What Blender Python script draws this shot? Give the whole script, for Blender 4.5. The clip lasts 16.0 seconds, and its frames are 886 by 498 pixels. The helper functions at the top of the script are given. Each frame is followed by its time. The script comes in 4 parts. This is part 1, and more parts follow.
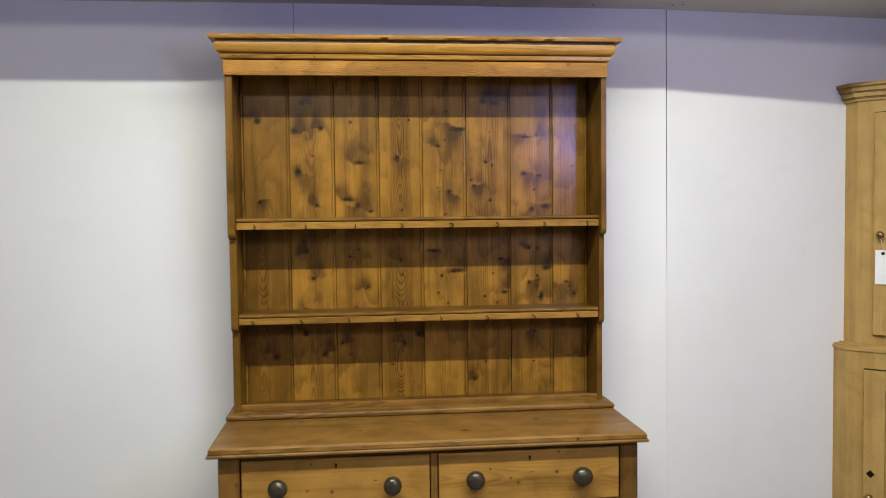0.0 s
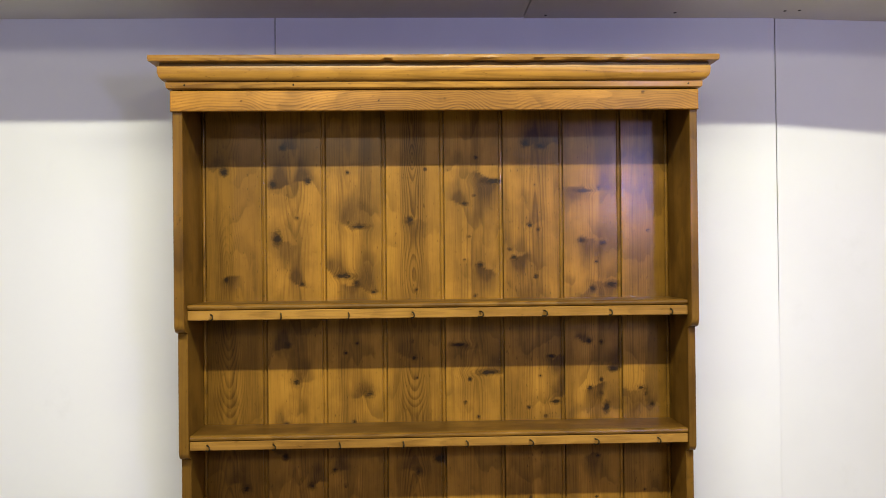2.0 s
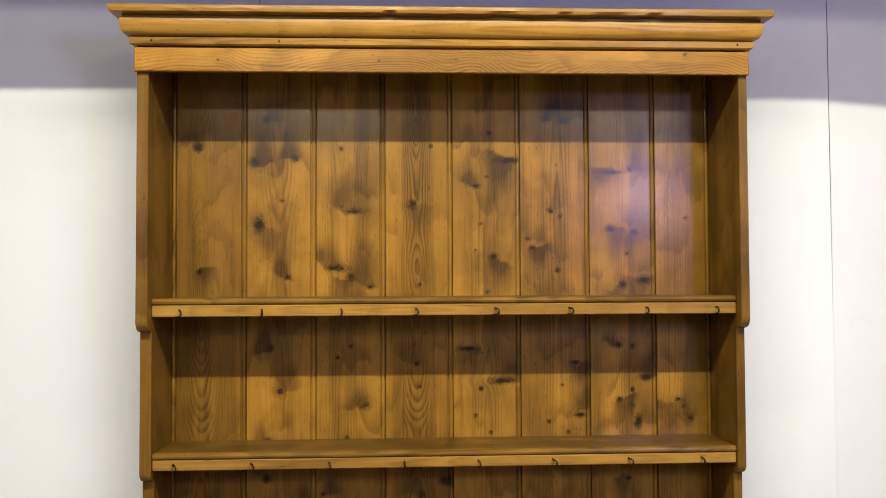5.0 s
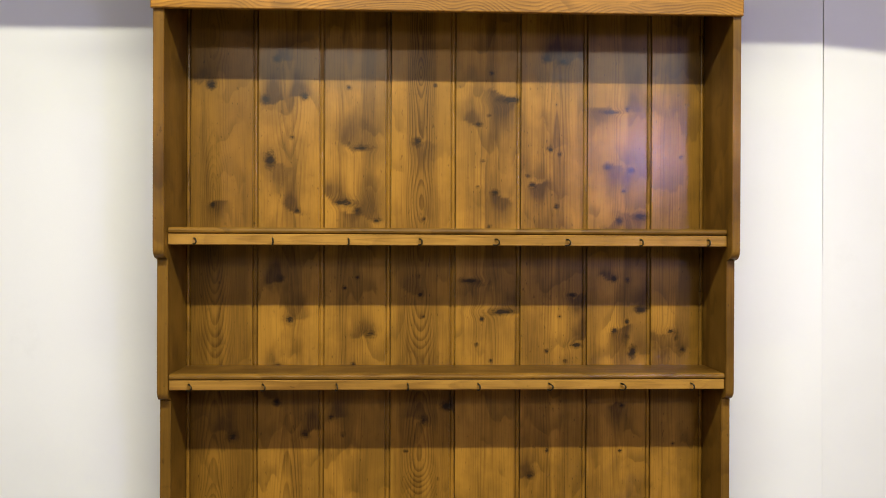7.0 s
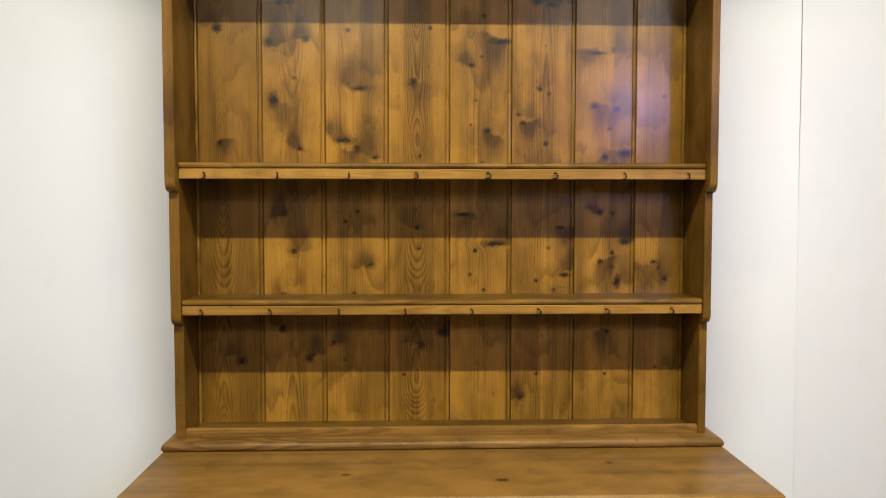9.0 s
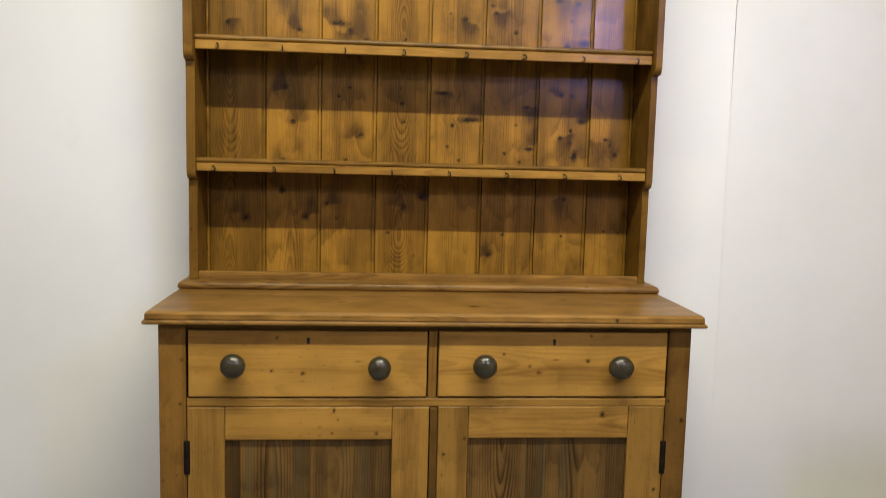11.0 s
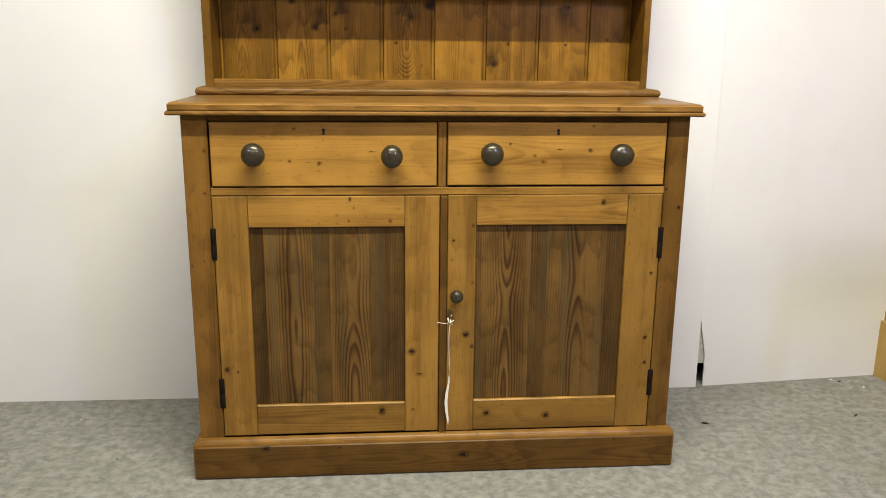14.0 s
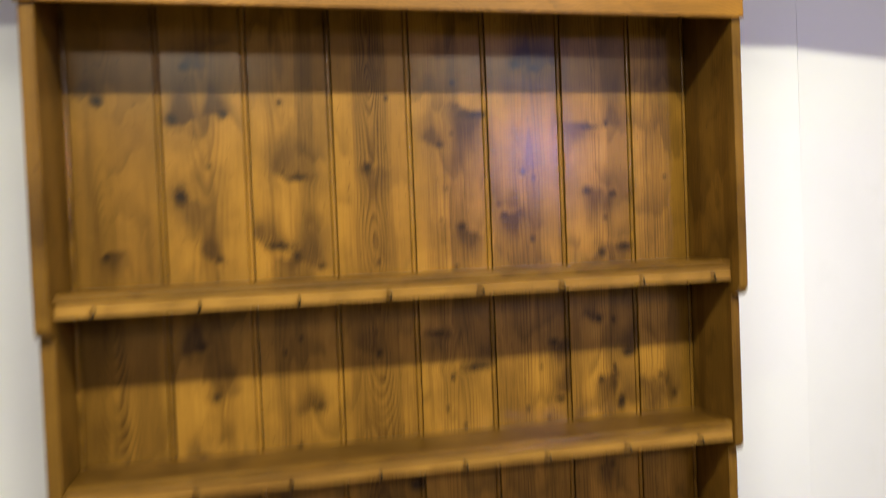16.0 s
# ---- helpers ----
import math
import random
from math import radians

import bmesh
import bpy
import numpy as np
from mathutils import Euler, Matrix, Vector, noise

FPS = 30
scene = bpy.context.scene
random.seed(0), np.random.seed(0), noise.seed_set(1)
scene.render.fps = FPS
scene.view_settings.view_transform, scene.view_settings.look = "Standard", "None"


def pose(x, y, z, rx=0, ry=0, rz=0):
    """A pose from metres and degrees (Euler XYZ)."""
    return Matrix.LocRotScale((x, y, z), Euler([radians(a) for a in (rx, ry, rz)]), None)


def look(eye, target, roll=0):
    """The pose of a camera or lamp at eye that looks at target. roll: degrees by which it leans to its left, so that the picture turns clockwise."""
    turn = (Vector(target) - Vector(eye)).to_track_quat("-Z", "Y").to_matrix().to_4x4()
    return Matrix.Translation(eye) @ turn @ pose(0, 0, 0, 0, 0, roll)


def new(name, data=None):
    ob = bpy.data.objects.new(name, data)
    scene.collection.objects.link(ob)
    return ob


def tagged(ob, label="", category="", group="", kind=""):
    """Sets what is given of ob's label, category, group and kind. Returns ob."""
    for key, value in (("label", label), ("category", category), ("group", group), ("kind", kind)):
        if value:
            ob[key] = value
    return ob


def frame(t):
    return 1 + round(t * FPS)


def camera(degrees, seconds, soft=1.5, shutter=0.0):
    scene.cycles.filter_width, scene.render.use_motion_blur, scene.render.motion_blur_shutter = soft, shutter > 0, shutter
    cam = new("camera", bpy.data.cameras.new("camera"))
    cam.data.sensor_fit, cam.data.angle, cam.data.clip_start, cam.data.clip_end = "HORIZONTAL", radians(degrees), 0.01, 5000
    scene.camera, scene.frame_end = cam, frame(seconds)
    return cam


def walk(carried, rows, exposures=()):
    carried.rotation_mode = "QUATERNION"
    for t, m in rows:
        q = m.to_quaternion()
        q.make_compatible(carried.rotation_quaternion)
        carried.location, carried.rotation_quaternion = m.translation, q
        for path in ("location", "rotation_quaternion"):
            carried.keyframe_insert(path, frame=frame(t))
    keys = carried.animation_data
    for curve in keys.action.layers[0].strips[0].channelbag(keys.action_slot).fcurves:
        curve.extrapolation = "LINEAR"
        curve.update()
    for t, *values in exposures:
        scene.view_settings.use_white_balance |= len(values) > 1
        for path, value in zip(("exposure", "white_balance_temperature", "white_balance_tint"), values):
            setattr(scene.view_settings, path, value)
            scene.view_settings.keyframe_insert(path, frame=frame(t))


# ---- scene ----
cam = camera(56.785, 16.0, soft=0.85, shutter=0.5)
PATH = [
    (0, (-0.1926, -2.2656, 1.5397), (0.0094, -0.2776, 1.4545), -0.61),
    (0.5, (-0.2115, -2.0112, 1.5814), (0.0324, -0.0286, 1.4832), -0.17),
    (1, (-0.1633, -1.8271, 1.6100), (0.0542, 0.1587, 1.5151), -0.07),
    (1.5, (-0.0927, -1.6674, 1.6092), (0.0133, 0.3298, 1.5994), -0.58),
    (2, (-0.0527, -1.5768, 1.6389), (0.0119, 0.4221, 1.6523), -0.60),
    (2.5, (-0.0496, -1.5074, 1.6428), (0.0111, 0.4914, 1.6762), -0.31),
    (3, (-0.0813, -1.3812, 1.6525), (0.0044, 0.6162, 1.7063), -0.32),
    (3.5, (-0.0896, -1.2904, 1.6360), (0.0091, 0.7059, 1.7083), -0.12),
    (4, (-0.0965, -1.2726, 1.6207), (0.0034, 0.7237, 1.6881), -0.25),
    (4.5, (-0.0875, -1.2883, 1.5984), (0.0076, 0.7083, 1.6671), -0.34),
    (7, (-0.0778, -1.3812, 1.4979), (-0.0040, 0.6174, 1.4892), 0.22),
    (7.5, (-0.0708, -1.3880, 1.4813), (-0.0058, 0.6108, 1.4595), -0.00),
    (8, (-0.0609, -1.4055, 1.4715), (-0.0143, 0.5933, 1.4181), -0.39),
    (10.5, (-0.1124, -1.7027, 1.3128), (0.0410, 0.2837, 1.1369), 1.29),
    (11, (-0.1350, -1.7809, 1.2519), (0.0397, 0.1993, 1.0318), 1.48),
    (11.5, (-0.1436, -1.8211, 1.2047), (0.0366, 0.1523, 0.9337), 1.33),
    (12, (-0.1510, -1.8455, 1.1545), (0.0310, 0.1186, 0.8243), 1.24),
    (12.5, (-0.1551, -1.8703, 1.1166), (0.0215, 0.0877, 0.7493), 1.41),
    (13, (-0.1616, -1.8973, 1.0820), (-0.0001, 0.0567, 0.6873), 1.36),
    (13.5, (-0.1557, -1.9055, 1.0604), (0.0100, 0.0382, 0.6196), 0.70),
    (14, (-0.1489, -1.9075, 1.0389), (0.0119, 0.0283, 0.5628), 0.58),
    (14.5, (-0.1473, -1.8796, 1.0870), (0.0179, 0.0529, 0.5986), 0.13),
    (14.8, (-0.1685, -1.7601, 1.2228), (0.0281, 0.1803, 0.7798), -0.44),
    (15, (-0.1734, -1.6401, 1.2981), (0.0456, 0.3113, 0.9184), -1.18),
    (15.3, (-0.1740, -1.4783, 1.4377), (0.0604, 0.4789, 1.0994), -1.98),
    (15.5, (-0.1793, -1.3628, 1.4824), (0.0709, 0.6071, 1.2440), -2.41),
    (15.8, (-0.2250, -1.2093, 1.5305), (0.0976, 0.7607, 1.4072), -2.38),
    (16, (-0.2808, -1.0472, 1.6091), (0.1832, 0.8976, 1.5598), -2.29),
]

EXPOSURES = [(0.0, -0.26, 6200, 5), (1.0, -0.1, 6380, 5), (1.5, -0.05, 6480, 5), (3.5, 0.02, 6550, 5), (7.0, 0.02, 6650, 5), (11.0, -0.12, 6600, 5), (12.3, -0.10, 6620, 5), (13.1, 0.15, 6700, 5), (14.0, 0.32, 6800, 5), (14.6, 0.22, 6800, 5), (16.0, 0.03, 6650, 5)]
walk(cam, [(t, look(eye, target, roll)) for t, eye, target, roll in PATH], EXPOSURES)

# ---- light ----
TUBE_COOL = (1.0, 0.965, 0.80)
TUBE_WARM = (1.0, 0.92, 0.80)

world = bpy.data.worlds.new("world")
scene.world = world
world.use_nodes = True
wn = world.node_tree
sky = wn.nodes.new("ShaderNodeTexSky")
sky.sky_type, sky.sun_disc = "NISHITA", False
sky.sun_elevation, sky.sun_rotation = radians(38), radians(0)
wn.nodes["Background"].inputs["Strength"].default_value = 0.15
wn.links.new(sky.outputs[0], wn.nodes["Background"].inputs["Color"])


def tube_lamp(x, y, z, length, watts, colour, tilt=0, wide=0.05):
    """A fluorescent tube along x, shining downwards."""
    data = bpy.data.lights.new("tube_light", "AREA")
    data.shape, data.size, data.size_y = "RECTANGLE", length, wide
    data.energy, data.color = watts, colour
    ob = new("tube_light", data)
    ob.matrix_world = pose(x, y, z, tilt)
    return ob


tube_lamp(0.05, -0.97, 2.70, 1.8, 82, TUBE_COOL)
tube_lamp(-0.67, -3.3, 2.74, 1.0, 21, TUBE_WARM, 32, 0.25)
tube_lamp(1.35, -3.3, 2.74, 1.0, 21, TUBE_WARM, 32, 0.25)


def studio_light(eye, aim, watts):
    """The cool lamp of one studio light."""
    data = bpy.data.lights.new("studio_light", "AREA")
    data.shape, data.size, data.size_y = "RECTANGLE", 0.11, 0.22
    data.energy, data.color = watts, (0.37, 0.39, 1.0)
    new("studio_light", data).matrix_world = look(eye, aim)


STUDIO = (((1.05, -1.8, 1.95), (0.3, 0.4, 0.4), 13.5), ((-1.5, -1.75, 1.95), (0.2, 0.4, 0.8), 5.5))
for eye, aim, watts in STUDIO:
    studio_light(eye, aim, watts)


# ---- materials ----
class Tree:
    """Short-hand for wiring a node material."""

    def __init__(self, name):
        self.mat = bpy.data.materials.new(name)
        self.mat.use_nodes = True
        self.t = self.mat.node_tree
        self.bsdf = self.t.nodes["Principled BSDF"]

    def put(self, socket, value):
        if isinstance(value, bpy.types.NodeSocket):
            self.t.links.new(value, socket)
        elif value is not None:
            socket.default_value = value

    def math(self, op, a, b=None, c=None, clamp=False):
        n = self.t.nodes.new("ShaderNodeMath")
        n.operation, n.use_clamp = op, clamp
        for i, v in enumerate((a, b, c)):
            self.put(n.inputs[i], v)
        return n.outputs[0]

    def xyz(self, x, y, z):
        n = self.t.nodes.new("ShaderNodeCombineXYZ")
        for i, v in enumerate((x, y, z)):
            self.put(n.inputs[i], v)
        return n.outputs[0]

    def split(self, v):
        n = self.t.nodes.new("ShaderNodeSeparateXYZ")
        self.put(n.inputs[0], v)
        return n.outputs

    def attr(self, name):
        n = self.t.nodes.new("ShaderNodeAttribute")
        n.attribute_name = name
        return n

    def place(self):
        return self.t.nodes.new("ShaderNodeTexCoord").outputs["Object"]

    def chance(self):
        return self.t.nodes.new("ShaderNodeObjectInfo").outputs["Random"]

    def noise(self, vec, scale, detail=2.0, rough=0.5):
        n = self.t.nodes.new("ShaderNodeTexNoise")
        self.put(n.inputs["Vector"], vec)
        n.inputs["Scale"].default_value, n.inputs["Detail"].default_value = scale, detail
        n.inputs["Roughness"].default_value = rough
        return n.outputs[0]

    def step(self, v, lo, hi, a=0.0, b=1.0):
        n = self.t.nodes.new("ShaderNodeMapRange")
        n.interpolation_type = "SMOOTHSTEP"
        for s, val in zip(("Value", "From Min", "From Max", "To Min", "To Max"), (v, lo, hi, a, b)):
            self.put(n.inputs[s], val)
        return n.outputs[0]

    def mix(self, f, a, b, mode="MIX"):
        n = self.t.nodes.new("ShaderNodeMix")
        n.data_type, n.blend_type = "RGBA", mode
        for s, v in ((n.inputs[0], f), (n.inputs[6], a), (n.inputs[7], b)):
            self.put(s, (*v, 1) if isinstance(v, tuple) and len(v) == 3 else v)
        return n.outputs[2]

    def bump(self, height, strength, distance):
        n = self.t.nodes.new("ShaderNodeBump")
        n.inputs["Strength"].default_value, n.inputs["Distance"].default_value = strength, distance
        self.put(n.inputs["Height"], height)
        self.t.links.new(n.outputs[0], self.bsdf.inputs["Normal"])

    def set(self, **kw):
        names = {"colour": "Base Color", "rough": "Roughness", "metal": "Metallic", "coat": "Coat Weight", "coat_rough": "Coat Roughness", "spec": "Specular IOR Level"}
        for k, v in kw.items():
            self.put(self.bsdf.inputs[names[k]], (*v, 1) if isinstance(v, tuple) and len(v) == 3 else v)
        return self.mat


def wood(name, light, dark, lines=0.5, rings=190.0, blotch=0.5, grey=0.0, rough=0.36, coat=0.25, spread=0.3, swing=1.15, depth=0.11):
    """Waxed old pine: growth rings, fibre, blotches and knots, along the grain stored with each piece."""
    m = Tree(name)
    g = m.split(m.attr("grain").outputs["Vector"])
    gu, gv, seed = g[0], g[1], g[2]
    knot, tone = m.attr("knot").outputs["Fac"], m.attr("tone").outputs["Fac"]
    s17 = m.math("MULTIPLY", seed, 17.0)
    wob = m.noise(m.xyz(m.math("MULTIPLY", gu, 7), m.math("MULTIPLY", gv, 1.3), s17), 1.0, 3)
    wob2 = m.noise(m.xyz(m.math("MULTIPLY", gu, 40), m.math("MULTIPLY", gv, 9), s17), 1.0, 2)
    u = m.math("ADD", gu, m.math("MULTIPLY", m.math("SUBTRACT", wob, 0.5), 0.022))
    u = m.math("ADD", u, m.math("MULTIPLY", m.math("SUBTRACT", wob2, 0.5), 0.004))
    deep = m.noise(m.xyz(s17, m.math("MULTIPLY", gv, swing), 3.1), 1.0, 2)
    deep = m.math("MULTIPLY", m.math("SUBTRACT", deep, 0.34), depth)
    r = m.math("SQRT", m.math("ADD", m.math("MULTIPLY", u, u), m.math("MULTIPLY", deep, deep)))
    ring = m.math("FRACT", m.math("MULTIPLY", r, rings))
    late = m.math("MULTIPLY", m.step(ring, 0.25, 0.8), m.step(ring, 0.86, 0.99, 1.0, 0.0))
    fade = m.noise(m.xyz(m.math("MULTIPLY", gu, 14), m.math("MULTIPLY", gv, 1.5), s17), 1.0, 2)
    late = m.math("MULTIPLY", late, m.step(fade, 0.32, 0.62, 0.12, 1.0))
    late = m.math("MULTIPLY", late, m.step(m.math("ABSOLUTE", u), 0.012, 0.045, 1.0, spread))
    fibre = m.noise(m.xyz(m.math("MULTIPLY", gu, 420), m.math("MULTIPLY", gv, 11), s17), 1.0, 3, 0.6)
    streak = m.noise(m.xyz(m.math("MULTIPLY", gu, 20), m.math("MULTIPLY", gv, 0.8), s17), 1.0, 3)
    patch = m.noise(m.xyz(m.math("MULTIPLY", u, 10), m.math("MULTIPLY", gv, 7), s17), 1.0, 4, 0.55)
    grime = m.noise(m.xyz(m.math("MULTIPLY", gu, 60), m.math("MULTIPLY", gv, 48), s17), 1.0, 4, 0.65)
    f = m.math("MULTIPLY", late, lines)
    f = m.math("ADD", f, m.math("MULTIPLY", m.math("SUBTRACT", fibre, 0.5), 0.9))
    f = m.math("ADD", f, m.step(streak, 0.47, 0.62, 0.0, 0.4))
    col = m.mix(m.math("MINIMUM", m.math("MAXIMUM", f, 0.0), 1.0), light, dark)
    dim = tuple(0.42 * c for c in dark)
    lum = m.step(patch, 0.34, 0.64, 1.0 + 0.25 * blotch, 1.0 - 0.4 * blotch)
    col = m.mix(1.0, col, m.xyz(lum, lum, lum), "MULTIPLY")
    bend = m.noise(m.xyz(m.math("MULTIPLY", u, 11), m.math("MULTIPLY", gv, 4), m.math("ADD", s17, 9.0)), 1.0, 3, 0.55)
    saw = m.math("FRACT", m.math("ADD", m.math("MULTIPLY", gv, 9.0), m.math("MULTIPLY", bend, 3.2)))
    flame = m.math("MULTIPLY", m.step(saw, 0.0, 0.07), m.step(saw, 0.08, 0.6, 1.0, 0.0))
    where = m.noise(m.xyz(m.math("MULTIPLY", gu, 16), m.math("MULTIPLY", gv, 5), m.math("ADD", s17, 21.0)), 1.0, 2)
    flame = m.math("MULTIPLY", m.math("MULTIPLY", flame, m.step(where, 0.46, 0.57)), blotch)
    col = m.mix(m.math("MULTIPLY", flame, 0.6), col, dim)
    fleck = m.noise(m.xyz(m.math("MULTIPLY", gu, 210), m.math("MULTIPLY", gv, 70), s17), 1.0, 2, 0.5)
    col = m.mix(m.step(fleck, 0.665, 0.76, 0.0, 0.5), col, dim)
    col = m.mix(m.step(grime, 0.6, 0.8, 0.0, 0.3), col, dim)
    if grey:
        stripe = m.noise(m.xyz(m.math("MULTIPLY", gu, 34), m.math("MULTIPLY", gv, 1.1), m.math("ADD", s17, 5.0)), 1.0, 3)
        col = m.mix(m.step(stripe, 0.5, 0.68, 0.0, grey), col, (0.090, 0.068, 0.030))
    smoke = m.math("MULTIPLY", m.attr("plume").outputs["Fac"], m.step(patch, 0.32, 0.6, 0.7, 1.0))
    smoke = m.math("MULTIPLY", smoke, m.step(fibre, 0.35, 0.65, 0.8, 1.0))
    col = m.mix(m.math("MINIMUM", m.math("MULTIPLY", smoke, 1.15), 0.92), col, (0.046, 0.021, 0.0048))
    rag = m.noise(m.xyz(m.math("MULTIPLY", gu, 190), m.math("MULTIPLY", gv, 150), s17), 1.0, 3, 0.6)
    edge = m.math("ADD", knot, m.math("MULTIPLY", m.math("SUBTRACT", grime, 0.5), 0.35))
    edge = m.math("ADD", edge, m.math("MULTIPLY", m.math("SUBTRACT", rag, 0.5), 0.45))
    col = m.mix(m.math("MULTIPLY", m.step(edge, 0.48, 0.78, 0.0, 0.75), m.step(patch, 0.35, 0.6, 0.3, 1.0)), col, tuple(0.4 * c for c in dark))
    col = m.mix(m.step(edge, 0.72, 0.88, 0.0, 0.95), col, (0.016, 0.009, 0.004))
    col = m.mix(1.0, col, m.xyz(*[m.math("ADD", tone, 1.0)] * 3), "MULTIPLY")
    m.bump(m.math("ADD", m.math("MULTIPLY", fibre, 0.5), m.math("MULTIPLY", late, -0.4)), 0.35, 0.0006)
    rr = m.math("ADD", rough - 0.1, m.math("MULTIPLY", patch, 0.2))
    return m.set(colour=col, rough=rr, coat=coat, coat_rough=0.22, spec=0.12)


WOOD_BACK = wood("waxed_pine_brown", (0.280, 0.137, 0.0185), (0.058, 0.025, 0.0038), lines=0.36, blotch=0.6, rough=0.40, coat=0.32, spread=0.25)
WOOD_HEART = wood("figured_pine_brown", (0.280, 0.137, 0.0185), (0.056, 0.024, 0.0036), lines=0.38, rings=230, blotch=0.4, rough=0.40, coat=0.2, spread=0.1, swing=2.6, depth=0.15)
WOOD_HUTCH = wood("waxed_pine_honey", (0.222, 0.110, 0.0170), (0.085, 0.034, 0.005), lines=0.5, blotch=0.6, coat=0.1)
WOOD_FRIEZE = wood("figured_pine", (0.40, 0.185, 0.027), (0.140, 0.058, 0.009), lines=0.6, rings=210, blotch=0.5, coat=0.1, spread=1.0, swing=3.6, depth=0.2)
WOOD_FRONT = wood("waxed_pine_golden", (0.372, 0.195, 0.040), (0.135, 0.060, 0.011), lines=0.36, blotch=0.3, rings=170, coat=0.15)
WOOD_STILE = wood("waxed_pine_amber", (0.196, 0.096, 0.0195), (0.070, 0.028, 0.0050), lines=0.45, blotch=0.45, coat=0.15)
WOOD_PANEL = wood("resinous_pine", (0.142, 0.075, 0.0190), (0.042, 0.019, 0.0052), lines=0.9, rings=175, blotch=0.5, grey=0.5, rough=0.5, coat=0.1, spread=0.45, swing=1.55, depth=0.13)
WOOD_TOP = wood("waxed_pine_worktop", (0.212, 0.107, 0.0240), (0.088, 0.042, 0.0098), lines=0.5, blotch=0.4, rough=0.42, coat=0.15)
WOOD_PALE = wood("stripped_pine", (0.46, 0.30, 0.10), (0.33, 0.185, 0.05), lines=0.3, blotch=0.2, rough=0.5, coat=0.05)


def painted_board():
    m = Tree("white_painted_board")
    p = m.place()
    roll = m.noise(p, 420, 3)
    big = m.noise(p, 1.6, 4, 0.6)
    dirt = m.noise(p, 7, 5, 0.65)
    col = m.mix(m.step(big, 0.35, 0.7), (0.80, 0.795, 0.785), (0.76, 0.755, 0.74))
    col = m.mix(m.step(dirt, 0.6, 0.8, 0.0, 0.25), col, (0.66, 0.65, 0.62))
    m.bump(roll, 0.12, 0.0008)
    return m.set(colour=col, rough=0.62, spec=0.3)


def ceiling_board():
    m = Tree("taupe_ceiling_board")
    p = m.place()
    col = m.mix(m.step(m.noise(p, 3, 4), 0.35, 0.7), (0.60, 0.57, 0.53), (0.54, 0.51, 0.475))
    m.bump(m.noise(p, 300, 2), 0.1, 0.0008)
    return m.set(colour=col, rough=0.7)


def carpet():
    m = Tree("grey_carpet")
    p = m.place()
    tuft = m.noise(p, 330, 5, 0.75)
    mid = m.noise(p, 38, 5, 0.72)
    big = m.noise(p, 9, 5, 0.7)
    fine = m.noise(p, 1100, 2, 0.6)
    f = m.math("ADD", m.math("MULTIPLY", tuft, 0.45), m.math("MULTIPLY", mid, 0.55))
    col = m.mix(m.step(f, 0.38, 0.62), (0.160, 0.160, 0.143), (0.325, 0.320, 0.292))
    col = m.mix(m.step(fine, 0.56, 0.7, 0.0, 0.55), col, (0.50, 0.49, 0.46))
    col = m.mix(m.step(big, 0.45, 0.65, 0.0, 0.28), col, (0.165, 0.164, 0.146))
    m.bump(m.math("ADD", tuft, m.math("MULTIPLY", fine, 0.5)), 0.4, 0.002)
    return m.set(colour=col, rough=0.95, spec=0.1)


def simple(name, colour, rough, metal=0.0, var=0.25, scale=60, bump=0.0, coat=0.0, spec=0.5):
    m = Tree(name)
    p = m.place()
    n = m.noise(p, scale, 4, 0.6)
    col = m.mix(m.step(n, 0.35, 0.7), colour, tuple(c * (1 - var) for c in colour))
    if bump:
        m.bump(n, 0.4, bump)
    return m.set(colour=col, rough=m.math("ADD", rough - 0.06, m.math("MULTIPLY", n, 0.12)), metal=metal, coat=coat, spec=spec)


WALL = painted_board()
FAR_WALL = simple("drab_plaster", (0.44, 0.40, 0.35), 0.7, 0, 0.15, 3)
CEILING = ceiling_board()
CARPET = carpet()
VOID = simple("dark_cavity", (0.012, 0.011, 0.010), 0.9)
BATTEN = simple("grey_green_batten", (0.50, 0.50, 0.42), 0.8)
KNOB = simple("dark_bronzed_knob", (0.046, 0.036, 0.019), 0.28, 0.1, 0.5, 45, 0.0006, 0.12)
IRON = simple("blackened_iron", (0.014, 0.009, 0.006), 0.85, 0.0, 0.4, 150, 0.0005, spec=0.1)
HOOK = simple("tarnished_brass_hook", (0.05, 0.036, 0.018), 0.42, 0.85, 0.5, 200)
BRASS = simple("aged_brass", (0.30, 0.21, 0.09), 0.35, 0.9, 0.5, 120)
STRING = simple("white_cotton_string", (0.78, 0.75, 0.66), 0.85, 0, 0.15, 400)
PAPER = simple("white_card", (0.85, 0.85, 0.84), 0.7, 0, 0.06, 30)
HOLE = simple("dark_hole", (0.010, 0.007, 0.005), 0.9)
SCREW = simple("dull_screw_head", (0.10, 0.09, 0.08), 0.5, 0.6)
CHIP = simple("pale_wood_chip", (0.75, 0.72, 0.65), 0.8)
CRUMB = simple("dark_crumb", (0.03, 0.022, 0.016), 0.9)
LAMP_CLOTH = simple("black_lamp_cloth", (0.02, 0.02, 0.022), 0.8, 0, 0.3, 200)
WOOD_CORNICE = wood("waxed_pine_bright", (0.36, 0.180, 0.030), (0.120, 0.050, 0.008), lines=0.45, blotch=0.25, coat=0.2)


